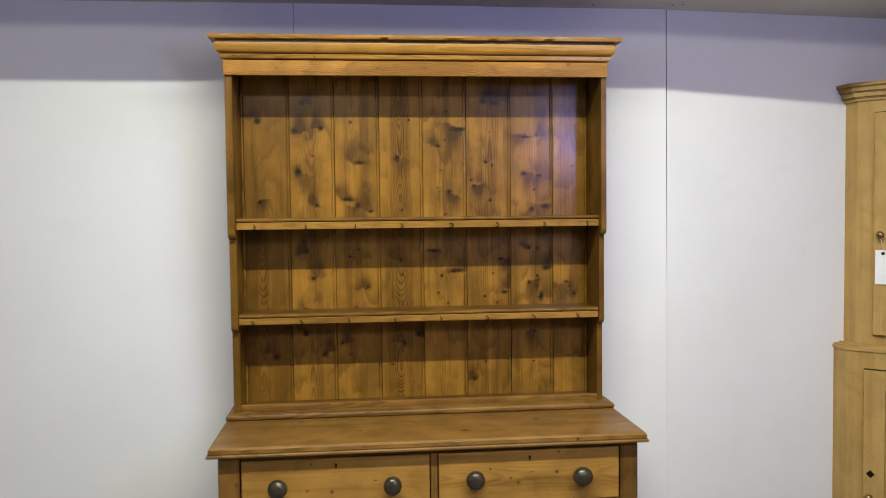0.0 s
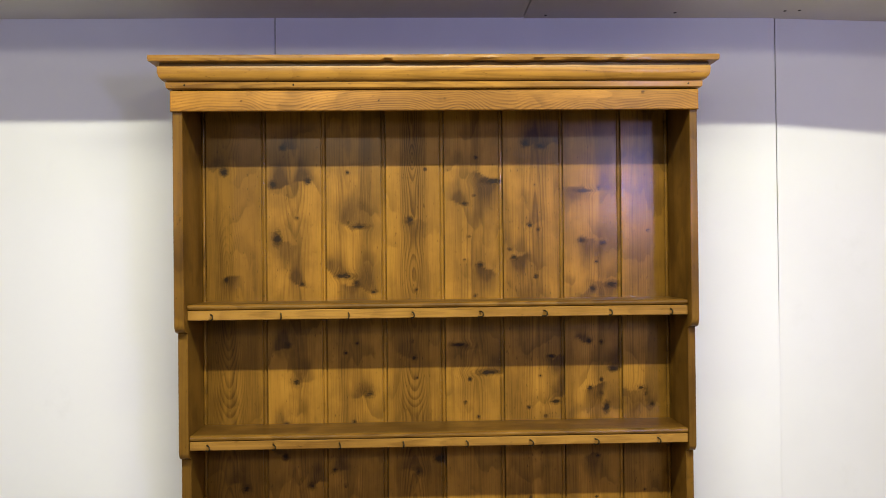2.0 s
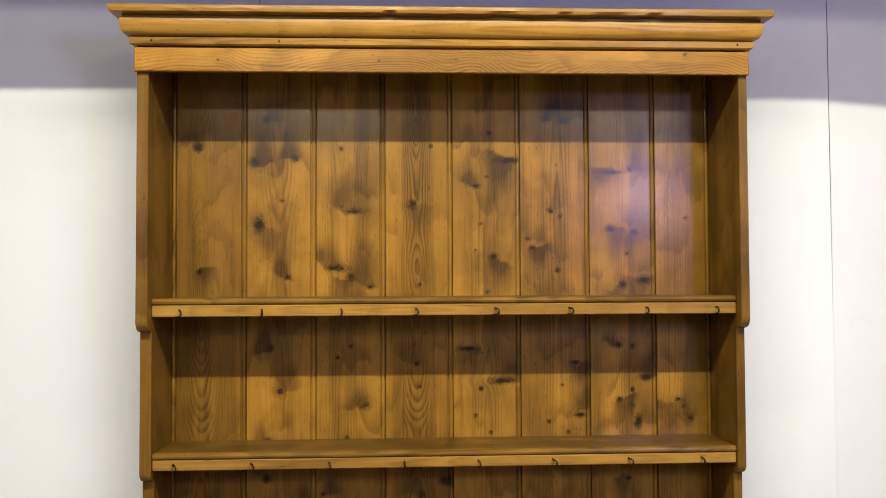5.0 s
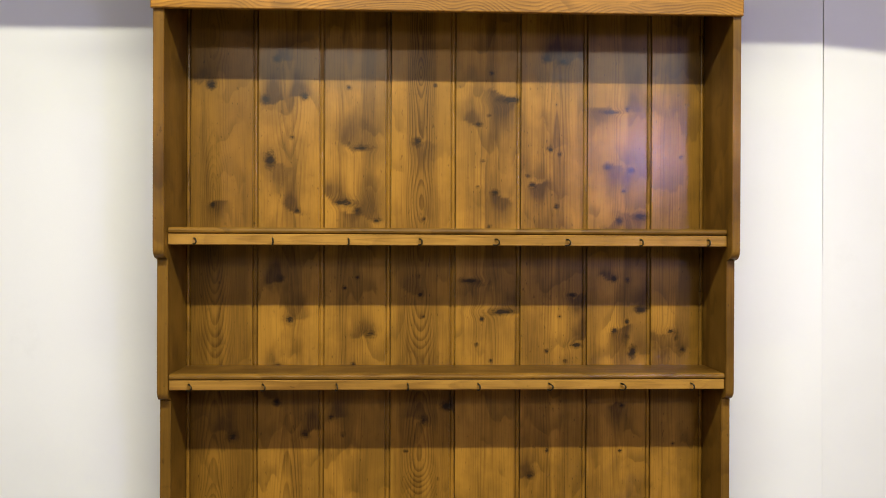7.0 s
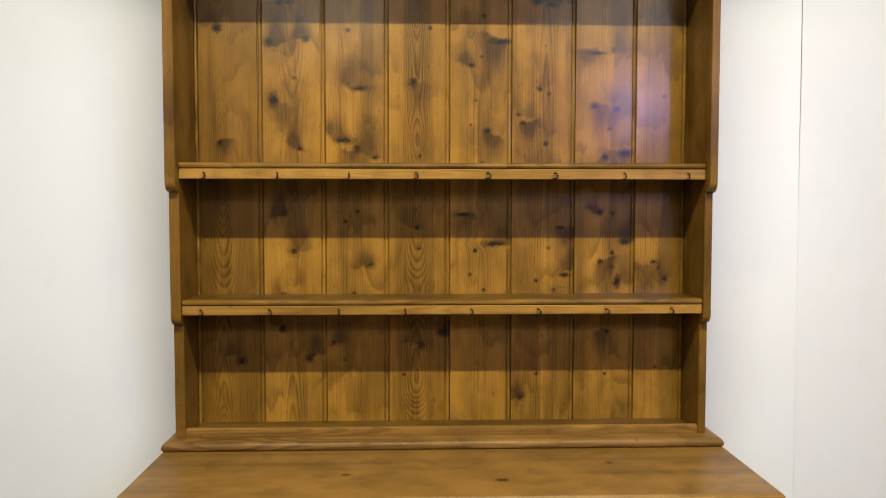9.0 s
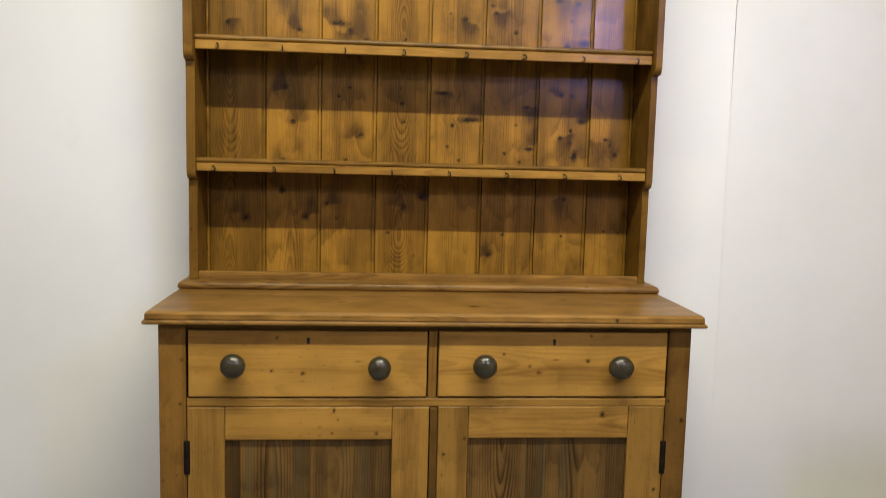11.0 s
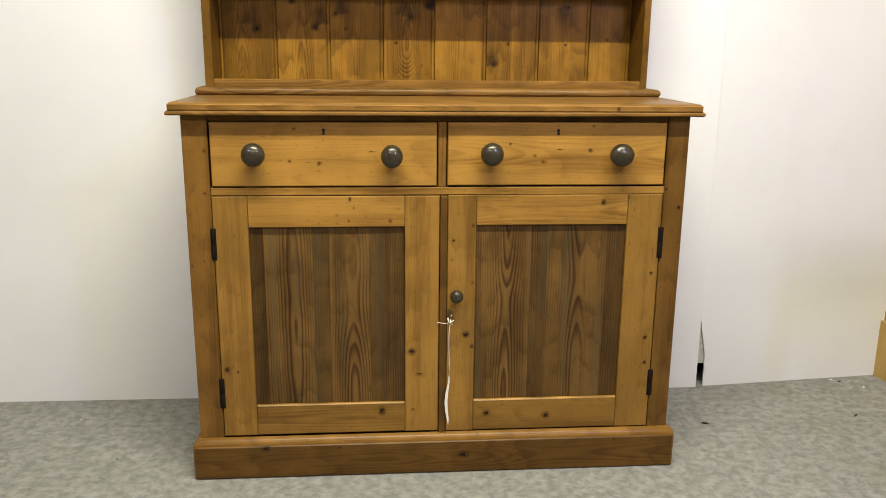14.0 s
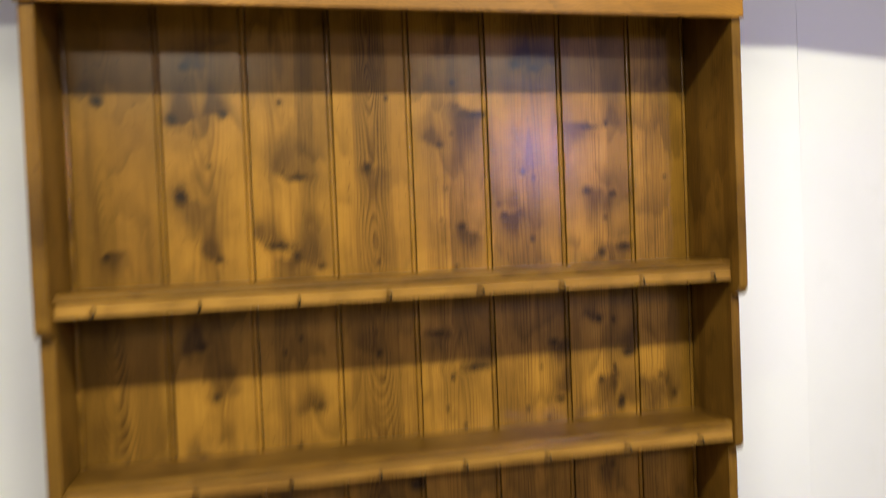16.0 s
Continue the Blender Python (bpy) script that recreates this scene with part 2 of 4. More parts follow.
# ---- building helpers ----
def link(name, me, mat, parent=None, label=""):
    me.materials.append(mat)
    ob = new(name, me)
    if parent is not None:
        ob.parent = parent
        ob.matrix_parent_inverse = Matrix.Translation(-parent_base(parent))
    if label:
        ob["label"] = label
    return ob


def parent_base(ob):
    """Every part's mesh is made in the room's own metres, so a part stands where its location says."""
    return ob.location.copy()


def thing(name, x, y, z, label, category, group="", kind=""):
    ob = new(name)
    ob.location = (x, y, z)
    ob.empty_display_size = 0.05
    return tagged(ob, label, category, group, kind)


def mesh_from(name, verts, faces, smooth=False):
    me = bpy.data.meshes.new(name)
    me.from_pydata([tuple(float(c) for c in v) for v in verts], [], [tuple(int(i) for i in f) for f in faces])
    me.update()
    if smooth:
        me.polygons.foreach_set("use_smooth", [True] * len(me.polygons))
    return me


def store(me, gu, gv, seed, knot=None, tone=0.0, plume=None):
    n = len(me.vertices)
    a = me.attributes.new("grain", "FLOAT_VECTOR", "POINT")
    a.data.foreach_set("vector", np.stack([gu, gv, np.full(n, seed)], 1).astype(np.float32).ravel())
    if plume is not None:
        q = me.attributes.new("plume", "FLOAT", "POINT")
        q.data.foreach_set("value", plume.astype(np.float32))
    k = me.attributes.new("knot", "FLOAT", "POINT")
    k.data.foreach_set("value", (np.zeros(n) if knot is None else knot).astype(np.float32))
    t = me.attributes.new("tone", "FLOAT", "POINT")
    t.data.foreach_set("value", (np.zeros(n) + tone).astype(np.float32))


SEED = [0.0]


def next_seed():
    SEED[0] += 0.618
    return SEED[0] % 7.3


def lines(a, b, edge, step, extra=()):
    inner = np.linspace(a + edge, b - edge, max(2, int(round((b - a) / step)) + 1))
    return np.array(sorted({round(float(v), 5) for v in (a, *inner, b, *extra)}))


def plank(parent, name, lo, hi, mat, along="z", knots=(), edge=0.0015, heart=None, tone=0.0, split=None, face="-y", relief=None, extra=(), wear=0.0, rub=0.0, label="", seed=None):
    """A plank between two corners, its worked face gridded finely enough to carry its knots; the edges are eased."""
    seed = next_seed() if seed is None else seed
    lo, hi = np.array(lo, float), np.array(hi, float)
    axes = {"-y": (0, 2, 1), "+z": (0, 1, 2), "-x": (1, 2, 0), "+x": (1, 2, 0)}[face]
    au, av, aw = axes
    step = 0.0045 if knots else (0.03 if wear else 9.0)
    u = lines(lo[au], hi[au], edge, step, extra)
    v = lines(lo[av], hi[av], edge, step if not wear else min(step, 0.006 if wear else step))
    U, V = np.meshgrid(u, v, indexing="ij")
    out = -1.0 if face in ("-y", "-x") else 1.0
    front, back = (lo[aw], hi[aw]) if out < 0 else (hi[aw], lo[aw])
    border = np.zeros_like(U, bool)
    border[0, :] = border[-1, :] = border[:, 0] = border[:, -1] = True
    depth = np.where(border, edge, 0.0)
    if relief is not None:
        depth = depth + relief(U - lo[au])
    if wear:
        rough = np.array([noise.noise(Vector((a * 35, b * 35, seed))) + 0.6 * noise.noise(Vector((a * 110, b * 110, seed))) for a, b in zip(U.ravel(), V.ravel())]).reshape(U.shape)
        depth = depth + wear * np.maximum(0, rough) * np.where(border, 1.6, 0.35)
    n = U.size
    nu, nv = U.shape
    P = np.zeros((n, 3))
    P[:, au], P[:, av], P[:, aw] = U.ravel(), V.ravel(), front - out * depth.ravel()
    idx = np.arange(n).reshape(nu, nv)
    faces = np.stack([idx[:-1, :-1], idx[1:, :-1], idx[1:, 1:], idx[:-1, 1:]], -1).reshape(-1, 4).tolist()
    ring = np.concatenate([idx[:, 0], idx[-1, 1:], idx[-2::-1, -1], idx[0, -2:0:-1]])
    B = P[ring].copy()
    B[:, aw] = back
    m = len(ring)
    for i in range(m):
        j = (i + 1) % m
        faces.append((ring[j], ring[i], n + i, n + j))
    faces.append(tuple(n + i for i in range(m))[::-1])
    P = np.concatenate([P, B])
    me = mesh_from(name, P, faces)
    bm = bmesh.new()
    bm.from_mesh(me)
    bmesh.ops.recalc_face_normals(bm, faces=bm.faces)
    bm.to_mesh(me)
    bm.free()
    ax = {"x": 0, "y": 1, "z": 2}[along]
    cx = au if av == ax else av
    mid = (lo[cx] + hi[cx]) / 2 if heart is None else heart
    gu = P[:, cx] - mid + 0.9 * (P[:, aw] - front)
    gv = P[:, ax] + 3.7 * seed
    k = np.zeros(len(P))
    for kx, kz, rx, rz in knots:
        dx, dz = P[:, au] - kx, P[:, av] - kz
        d = np.sqrt((dx / rx) ** 2 + (dz / rz) ** 2)
        k = np.maximum(k, 1 - d / 3.5)
        dc = dx if cx == au else dz
        gu = gu - 0.6 * dc * np.exp(-(d / 1.7) ** 2)
    plume = None
    if mat in (WOOD_BACK, WOOD_HEART) and knots:
        # disturbed end grain that trails off one side of each larger knot
        plume = np.zeros(len(P))
        chance = random.Random(int(1000 * seed) + 5)
        for kx, kz, rx, rz in knots:
            up, side, size = chance.choice((-1, 1, 1)), chance.choice((-1, 1)), chance.uniform(0.7, 1.3)
            big = min(0.0125, max(rx, rz))
            if big < 0.0055:
                continue
            dx, dz = P[:, au] - kx, (P[:, av] - kz) * up
            far, wide = (0.012 + 2.3 * big) * size, 0.008 + 1.5 * big
            dx = dx - side * 0.7 * wide
            bow = chance.uniform(-0.5, 0.35)
            wave = np.array([noise.noise(Vector((a * 22, b * 9, seed))) + 0.5 * noise.noise(Vector((a * 70, b * 30, seed))) for a, b in zip(P[:, au], P[:, av])])
            dz = dz + bow * (dx + side * 0.7 * wide) * side + 0.016 * wave
            start = np.clip((dz + 0.003) / 0.005, 0, 1)
            trail = start * np.exp(-np.maximum(dz, 0) / far) * np.exp(-(dx / wide) ** 2)
            plume = np.maximum(plume, np.minimum(1.0, 2.4 * trail) * chance.uniform(0.5, 1.0))
    tones = np.full(len(P), tone)
    if rub:
        rim_line = np.concatenate([border.ravel(), np.zeros(m, bool)])
        patchy = np.array([0.55 + 0.9 * noise.noise(Vector((p[0] * 14, p[1] * 14, p[2] * 14 + seed))) for p in P[rim_line]])
        tones[rim_line] += rub * np.clip(patchy, 0, 1)
    if split is not None:
        sx, change = split
        wave = sx + 0.004 * np.sin(P[:, av] * 9 + seed) + 0.003 * np.sin(P[:, av] * 23 + 2 * seed)
        tones = tones + change * np.clip((P[:, au] - wave) / 0.005, 0, 1) * (0.75 + 0.25 * np.sin(P[:, av] * 6 + 3 * seed))
    if mat in (WOOD_FRONT, WOOD_STILE):
        k = 0.97 * k
    store(me, gu, gv, seed, np.maximum(k, 0), tones, plume)
    return link(name, me, mat, parent, label)


def extrude_x(parent, name, profile, x0, x1, mat, tone=0.0, along="z", label=""):
    """A (y, z) outline given thickness along x."""
    k = len(profile)
    e = 0.0012
    cy, cz = sum(p[0] for p in profile) / k, sum(p[1] for p in profile) / k
    verts, faces = [], []
    for x, s in ((x0, e), (x0 + e, 0), (x1 - e, 0), (x1, e)):
        for y, z in profile:
            verts.append((x, y + s * (1 if y < cy else -1), z + s * (1 if z < cz else -1)))
    for r in range(3):
        for i in range(k):
            j = (i + 1) % k
            faces.append((r * k + i, r * k + j, (r + 1) * k + j, (r + 1) * k + i))
    faces += [tuple(range(k))[::-1], tuple(3 * k + i for i in range(k))]
    me = mesh_from(name, verts, faces)
    bm = bmesh.new()
    bm.from_mesh(me)
    bmesh.ops.recalc_face_normals(bm, faces=bm.faces)
    bm.to_mesh(me)
    bm.free()
    P = np.array(verts)
    s = next_seed()
    if along == "z":
        store(me, P[:, 1] - cy + 0.6 * P[:, 0], P[:, 2] + s * 3, s, None, tone)
    else:
        store(me, P[:, 1] + P[:, 2] - cy - cz, P[:, 0] + s * 3, s, None, tone)
    return link(name, me, mat, parent, label)


def moulding(parent, name, profile, x0, x1, yf, yb, mat, tone=0.0, wear=0.0, label="", smooth=False, chips=()):
    """A moulding of (outward, z) points, closed, run along the front and returned along both ends."""
    k = len(profile)
    xs = np.linspace(0, 1, 260 if chips else 120 if wear else 24)
    rows = []
    for end in (0,):
        rows.append(lambda o: (x0 - o, yb))
    for s in xs:
        rows.append(lambda o, s=s: (x0 - o + s * (x1 - x0 + 2 * o), yf - o))
    rows.append(lambda o: (x1 + o, yb))
    verts, faces, gu, gv = [], [], [], []
    seed = next_seed()
    for r, f in enumerate(rows):
        for i, (o, z) in enumerate(profile):
            x, y = f(o)
            if wear and 0 < r < len(rows) - 1:
                q = noise.noise(Vector((x * 22, i * 1.7, seed))) + 0.5 * noise.noise(Vector((x * 75, i * 2.3, seed)))
                y += wear * max(0, q) * 0.8
                z += wear * 0.5 * q * (1 if z < profile[0][1] + 0.004 else 0.25)
                for cx, cw, cd in chips:
                    bite = cd * math.exp(-((x - cx) / cw) ** 4)
                    if z < profile[0][1] + 0.004:
                        y += bite
                        z += 0.45 * bite
            verts.append((x, y, z))
            gu.append(z * 1.0 + o * 0.7)
            gv.append(x + (y - yf) * 0.5)
    for r in range(len(rows) - 1):
        for i in range(k):
            j = (i + 1) % k
            faces.append((r * k + i, r * k + j, (r + 1) * k + j, (r + 1) * k + i))
    last = (len(rows) - 1) * k
    faces += [tuple(range(k)), tuple(last + i for i in range(k))]
    me = mesh_from(name, verts, faces)
    bm = bmesh.new()
    bm.from_mesh(me)
    bmesh.ops.recalc_face_normals(bm, faces=bm.faces)
    bm.to_mesh(me)
    bm.free()
    if smooth:
        me.shade_smooth()
        me.set_sharp_from_angle(angle=radians(35))
    gu = np.array(gu)
    store(me, gu - gu.mean(), np.array(gv) + seed * 3, seed, None, tone)
    return link(name, me, mat, parent, label)


def lathe(name, profile, m, mat, parent, seg=24, label=""):
    """A turned piece: (radius, height) points spun round the z axis of the pose m."""
    verts, faces = [], []
    for r, h in profile:
        for i in range(seg):
            a = 2 * math.pi * i / seg
            verts.append(m @ Vector((r * math.cos(a), r * math.sin(a), h)))
    for j in range(len(profile) - 1):
        for i in range(seg):
            q = (i + 1) % seg
            faces.append((j * seg + i, j * seg + q, (j + 1) * seg + q, (j + 1) * seg + i))
    faces += [tuple(range(seg))[::-1], tuple((len(profile) - 1) * seg + i for i in range(seg))]
    return link(name, mesh_from(name, verts, faces, True), mat, parent, label)


def cord(name, pts, radius, mat, parent, label="", seg=6):
    """A round cord through the points."""
    verts, faces = [], []
    pts = [Vector(p) for p in pts]
    for i, p in enumerate(pts):
        d = (pts[min(i + 1, len(pts) - 1)] - pts[max(i - 1, 0)]).normalized()
        a = d.orthogonal().normalized()
        b = d.cross(a)
        r = radius[i] if isinstance(radius, (list, tuple)) else radius
        for s in range(seg):
            t = 2 * math.pi * s / seg
            verts.append(p + r * (math.cos(t) * a + math.sin(t) * b))
    for i in range(len(pts) - 1):
        for s in range(seg):
            q = (s + 1) % seg
            faces.append((i * seg + s, i * seg + q, (i + 1) * seg + q, (i + 1) * seg + s))
    faces += [tuple(range(seg))[::-1], tuple((len(pts) - 1) * seg + s for s in range(seg))]
    me = mesh_from(name, verts, faces, True)
    return link(name, me, mat, parent, label)


def block(name, lo, hi, mat, parent=None, label="", bevel=0.0):
    bm = bmesh.new()
    bmesh.ops.create_cube(bm, size=1)
    for v in bm.verts:
        v.co = [(a + b) / 2 + c * (b - a) for a, b, c in zip(lo, hi, v.co)]
    if bevel:
        bmesh.ops.bevel(bm, geom=bm.edges[:], offset=bevel, segments=2, affect="EDGES", profile=0.5)
    me = bpy.data.meshes.new(name)
    bm.to_mesh(me)
    bm.free()
    return link(name, me, mat, parent, label)


def structure(ob, label, category):
    return tagged(ob, label, category, "", "structure")


def prism(name, outline, z0, z1, mat, parent=None, label=""):
    """An (x, y) outline given height."""
    k = len(outline)
    verts = [(x, y, z0) for x, y in outline] + [(x, y, z1) for x, y in outline]
    faces = [tuple(range(k))[::-1], tuple(range(k, 2 * k))]
    faces += [(i, (i + 1) % k, k + (i + 1) % k, k + i) for i in range(k)]
    me = mesh_from(name, verts, faces)
    bm = bmesh.new()
    bm.from_mesh(me)
    bmesh.ops.recalc_face_normals(bm, faces=bm.faces)
    bm.to_mesh(me)
    bm.free()
    return link(name, me, mat, parent, label)


# ---- the room ----
X0, X1, YB, TOP, LOW = -3.0, 2.22, -5.2, 2.95, 2.225
floor = structure(block("floor", (X0 - 0.1, YB - 0.1, -0.1), (X1 + 0.1, 0.75, 0.0), CARPET), "worn mottled grey carpet with bits of debris", "floor")


def wall_panel(name, x0, x1, y0, y1, left, right):
    """A sheet of board whose upright edges follow left(z) and right(z)."""
    zs = [0.0, 0.03, 0.07, 0.11, 0.15, 0.19, 0.23, 0.5, 0.9, 1.3, 1.7, 2.0, LOW + 0.02]
    verts, faces = [], []
    for z in zs:
        for x in (x0 + left(z), x1 + right(z)):
            y = y0 + (y1 - y0) * (x - x0) / (x1 - x0)
            verts += [(x, y, z), (x, y + 0.006, z)]
    for i in range(len(zs) - 1):
        a, b = 4 * i, 4 * i + 4
        faces += [(a, a + 2, b + 2, b), (a + 3, a + 1, b + 1, b + 3), (a + 1, a, b, b + 1), (a + 2, a + 3, b + 3, b + 2)]
    n = 4 * (len(zs) - 1)
    faces += [(0, 1, 3, 2), (n, n + 2, n + 3, n + 1)]
    return link(name, mesh_from(name, verts, faces), WALL)


def seam(z):
    """The upright joint between the middle board and the next leans a little."""
    return 0.8565 - 0.0035 * z


def gap(z):
    top = 0.0015 + 0.0035 * max(0.0, min(1.0, (z - 1.2) / 0.6))
    foot = 0.024 * max(0.0, min(1.0, (0.225 - z) / 0.12))
    return top + foot


structure(wall_panel("wall_north_1", X0, -0.397, 0.475, 0.448, lambda z: 0, lambda z: 0), "white painted wall board, lightly scuffed", "wall")
structure(wall_panel("wall_north_2", -0.393, 0.84, 0.448, 0.446, lambda z: 0, lambda z: seam(z) - 0.84), "white painted wall board behind the dresser", "wall")
structure(wall_panel("wall_north_3", 0.86, X1 + 0.05, 0.452, 0.585, lambda z: seam(z) + gap(z) - 0.86, lambda z: 0), "white painted wall board with a split open foot", "wall")
structure(block("wall_north_4", (X0 - 0.1, 0.62, 0.0), (X1 + 0.1, 0.72, TOP), VOID), "dark wall behind the white boards", "wall")
structure(block("trim_1", (-0.3967, 0.4500, 0.0), (-0.3932, 0.47, LOW), BATTEN), "grey-green batten behind the board joint", "trim")
structure(block("trim_2", (0.80, 0.4620, 0.075), (0.93, 0.515, LOW), BATTEN), "grey-green batten behind the board joint", "trim")
structure(block("wall_west", (X0 - 0.1, YB, 0), (X0, 0.62, TOP), FAR_WALL), "plain drab side wall", "wall")
structure(block("wall_east", (X1, YB, 0), (X1 + 0.1, 0.62, TOP), FAR_WALL), "plain drab side wall", "wall")
structure(block("wall_south", (X0 - 0.1, YB - 0.1, 0), (X1 + 0.1, YB, TOP), FAR_WALL), "plain drab rear wall", "wall")
structure(block("ceiling_2", (X0 - 0.1, YB - 0.1, TOP), (X1 + 0.1, 0.75, TOP + 0.1), FAR_WALL), "plain upper ceiling", "ceiling")


def rim(x):
    """Front edge of the low ceiling, which runs slightly out of square."""
    return -0.052 - 0.0168 * x


structure(prism("ceiling_1", [(X0, rim(X0)), (0.216, rim(0.216)), (0.216, 0.62), (X0, 0.62)], LOW, LOW + 0.05, CEILING), "low taupe boarded ceiling", "ceiling")
structure(prism("ceiling_3", [(0.219, rim(0.219)), (X1, rim(X1)), (X1, 0.62), (0.219, 0.62)], LOW - 0.0015, LOW + 0.05, CEILING), "low taupe boarded ceiling with screw heads", "ceiling")
structure(prism("wall_north_5", [(X0, rim(X0)), (X1, rim(X1)), (X1, 0.1), (X0, 0.1)], LOW + 0.05, TOP, WALL), "upright face above the low ceiling", "wall")
for x, y in ((0.27, 0.421), (0.584, 0.401), (0.85, 0.387), (0.884, 0.382)):
    s = lathe("ceiling_screw", [(0.004, 0.0), (0.0035, -0.0012), (0.001, -0.0016)], pose(x, y, LOW - 0.0015), SCREW, None, 12)
    tagged(s, "small dull screw head in the ceiling board", "screw", "ceiling screws")

# ---- the dresser ----
CX = -0.0055
dresser = thing("dresser", 0, 0.2, 0, "waxed golden pine dresser base with two drawers and two panelled doors", "dresser")
hutch = thing("plate_rack", CX, 0.33, 0.918, "waxed brown pine plate rack with two shelves on the dresser base", "plate rack")
F = -0.022

# carcass of the base
plank(dresser, "side_panel", (-0.582, F + 0.022, 0.0), (-0.562, 0.43, 0.888), WOOD_STILE, "z", face="-x")
plank(dresser, "side_panel", (0.565, F + 0.022, 0.0), (0.585, 0.43, 0.888), WOOD_STILE, "z", face="+x")
plank(dresser, "corner_stile", (-0.584, F, 0.098), (-0.527, F + 0.022, 0.888), WOOD_STILE, "z", [(-0.536, 0.809, 0.0040, 0.0040), (-0.539, 0.711, 0.0040, 0.0040), (-0.576, 0.661, 0.0030, 0.0030), (-0.577, 0.54, 0.0030, 0.0030)], heart=-0.50)
plank(dresser, "corner_stile", (0.5365, F, 0.098), (0.587, F + 0.022, 0.888), WOOD_STILE, "z", [(0.541, 0.717, 0.0032, 0.0032), (0.575, 0.673, 0.0040, 0.0040)], heart=0.60, tone=-0.26)
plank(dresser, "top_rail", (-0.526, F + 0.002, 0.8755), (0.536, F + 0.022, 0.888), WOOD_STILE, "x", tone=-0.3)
plank(dresser, "drawer_rail", (-0.526, F + 0.001, 0.7055), (0.536, F + 0.022, 0.7235), WOOD_FRONT, "x", tone=-0.12)
plank(dresser, "muntin", (-0.0055, F + 0.001, 0.724), (0.0135, F + 0.022, 0.875), WOOD_STILE, "z", heart=0.03)
plank(dresser, "back_panel", (-0.56, 0.40, 0.02), (0.562, 0.42, 0.888), WOOD_STILE, "z")
plank(dresser, "bottom_board", (-0.56, F + 0.03, 0.09), (0.562, 0.40, 0.104), WOOD_STILE, "x", face="+z")

# plinth
plinth = moulding(dresser, "plinth", [(0.0, 0.0), (0.016, 0.0), (0.0165, 0.086), (0.0145, 0.094), (0.006, 0.102), (0.0, 0.103)], -0.584, 0.587, F, 0.43, WOOD_STILE, 0.15, smooth=True)
PK = [(0.062, 0.049, 0.0140, 0.0100), (-0.424, 0.08, 0.0080, 0.0064), (0.446, 0.08, 0.0030, 0.0030), (-0.245, 0.078, 0.0030, 0.0030)]
plank(dresser, "plinth_front", (-0.597, F - 0.0215, 0.002), (0.600, F - 0.0168, 0.0865), WOOD_STILE, "x", PK, edge=0.0025, tone=-0.4, rub=0.35)

# worktop
plank(dresser, "worktop", (-0.606, -0.0443, 0.8995), (0.607, 0.435, 0.9175), WOOD_TOP, "x", [(-0.2, 0.09, 0.0088, 0.0064), (0.1, 0.05, 0.0112, 0.0064), (0.33, 0.15, 0.0064, 0.0064)], edge=0.0045, face="+z")
moulding(dresser, "worktop_moulding", [(0.0, 0.889), (0.0045, 0.8895), (0.0075, 0.892), (0.0075, 0.896), (0.0045, 0.8992), (0.0, 0.8994)], -0.604, 0.605, -0.0405, 0.43, WOOD_TOP, 0.12, 0.0004, smooth=True)
plank(dresser, "worktop_front", (-0.605, -0.0468, 0.9005), (0.606, -0.0445, 0.914), WOOD_TOP, "x", [(0.407, 0.906, 0.0040, 0.0040)], edge=0.0016, wear=0.0008, tone=0.25, rub=0.6)

# turned drawer knobs
KNOB_PROFILE = [(0.012, 0.0), (0.0125, 0.004), (0.0105, 0.009), (0.011, 0.013), (0.018, 0.017), (0.0245, 0.023), (0.0268, 0.030), (0.0258, 0.037), (0.0215, 0.044), (0.014, 0.0485), (0.006, 0.0505), (0.0005, 0.051)]


def drawer(x0, x1, z0, z1, knots, holes, keyhole, tone=0.0):
    d = plank(dresser, "drawer", (x0, F - 0.001, z0), (x1, F + 0.019, z1), WOOD_FRONT, "x", knots, edge=0.002, tone=tone, rub=-0.6)
    for kx, kz, s, roll in holes:
        m = pose(kx, F - 0.001, kz, 90, 0, 0) @ Matrix.Diagonal((s, 1.0, 1.0, 1.0)) @ pose(0, 0, 0, 0, roll, 0)
        lathe("knob", KNOB_PROFILE, m, KNOB, d, 28, "dark bronzed turned knob")
    kx, kz = keyhole
    prism_xz("keyhole", [(-0.0030, -0.0065), (0.0030, -0.0065), (0.0024, 0.0005), (0.0038, 0.003), (0.0032, 0.006), (0, 0.0075), (-0.0032, 0.006), (-0.0038, 0.003), (-0.0024, 0.0005)], kx, kz, F - 0.0016, F + 0.004, HOLE, d)
    return d


def prism_xz(name, outline, cx, cz, y0, y1, mat, parent, label=""):
    k = len(outline)
    verts = [(cx + a, y0, cz + b) for a, b in outline] + [(cx + a, y1, cz + b) for a, b in outline]
    faces = [tuple(range(k)), tuple(range(k, 2 * k))[::-1]] + [((i + 1) % k, i, k + i, k + (i + 1) % k) for i in range(k)]
    return link(name, mesh_from(name, verts, faces), mat, parent, label)


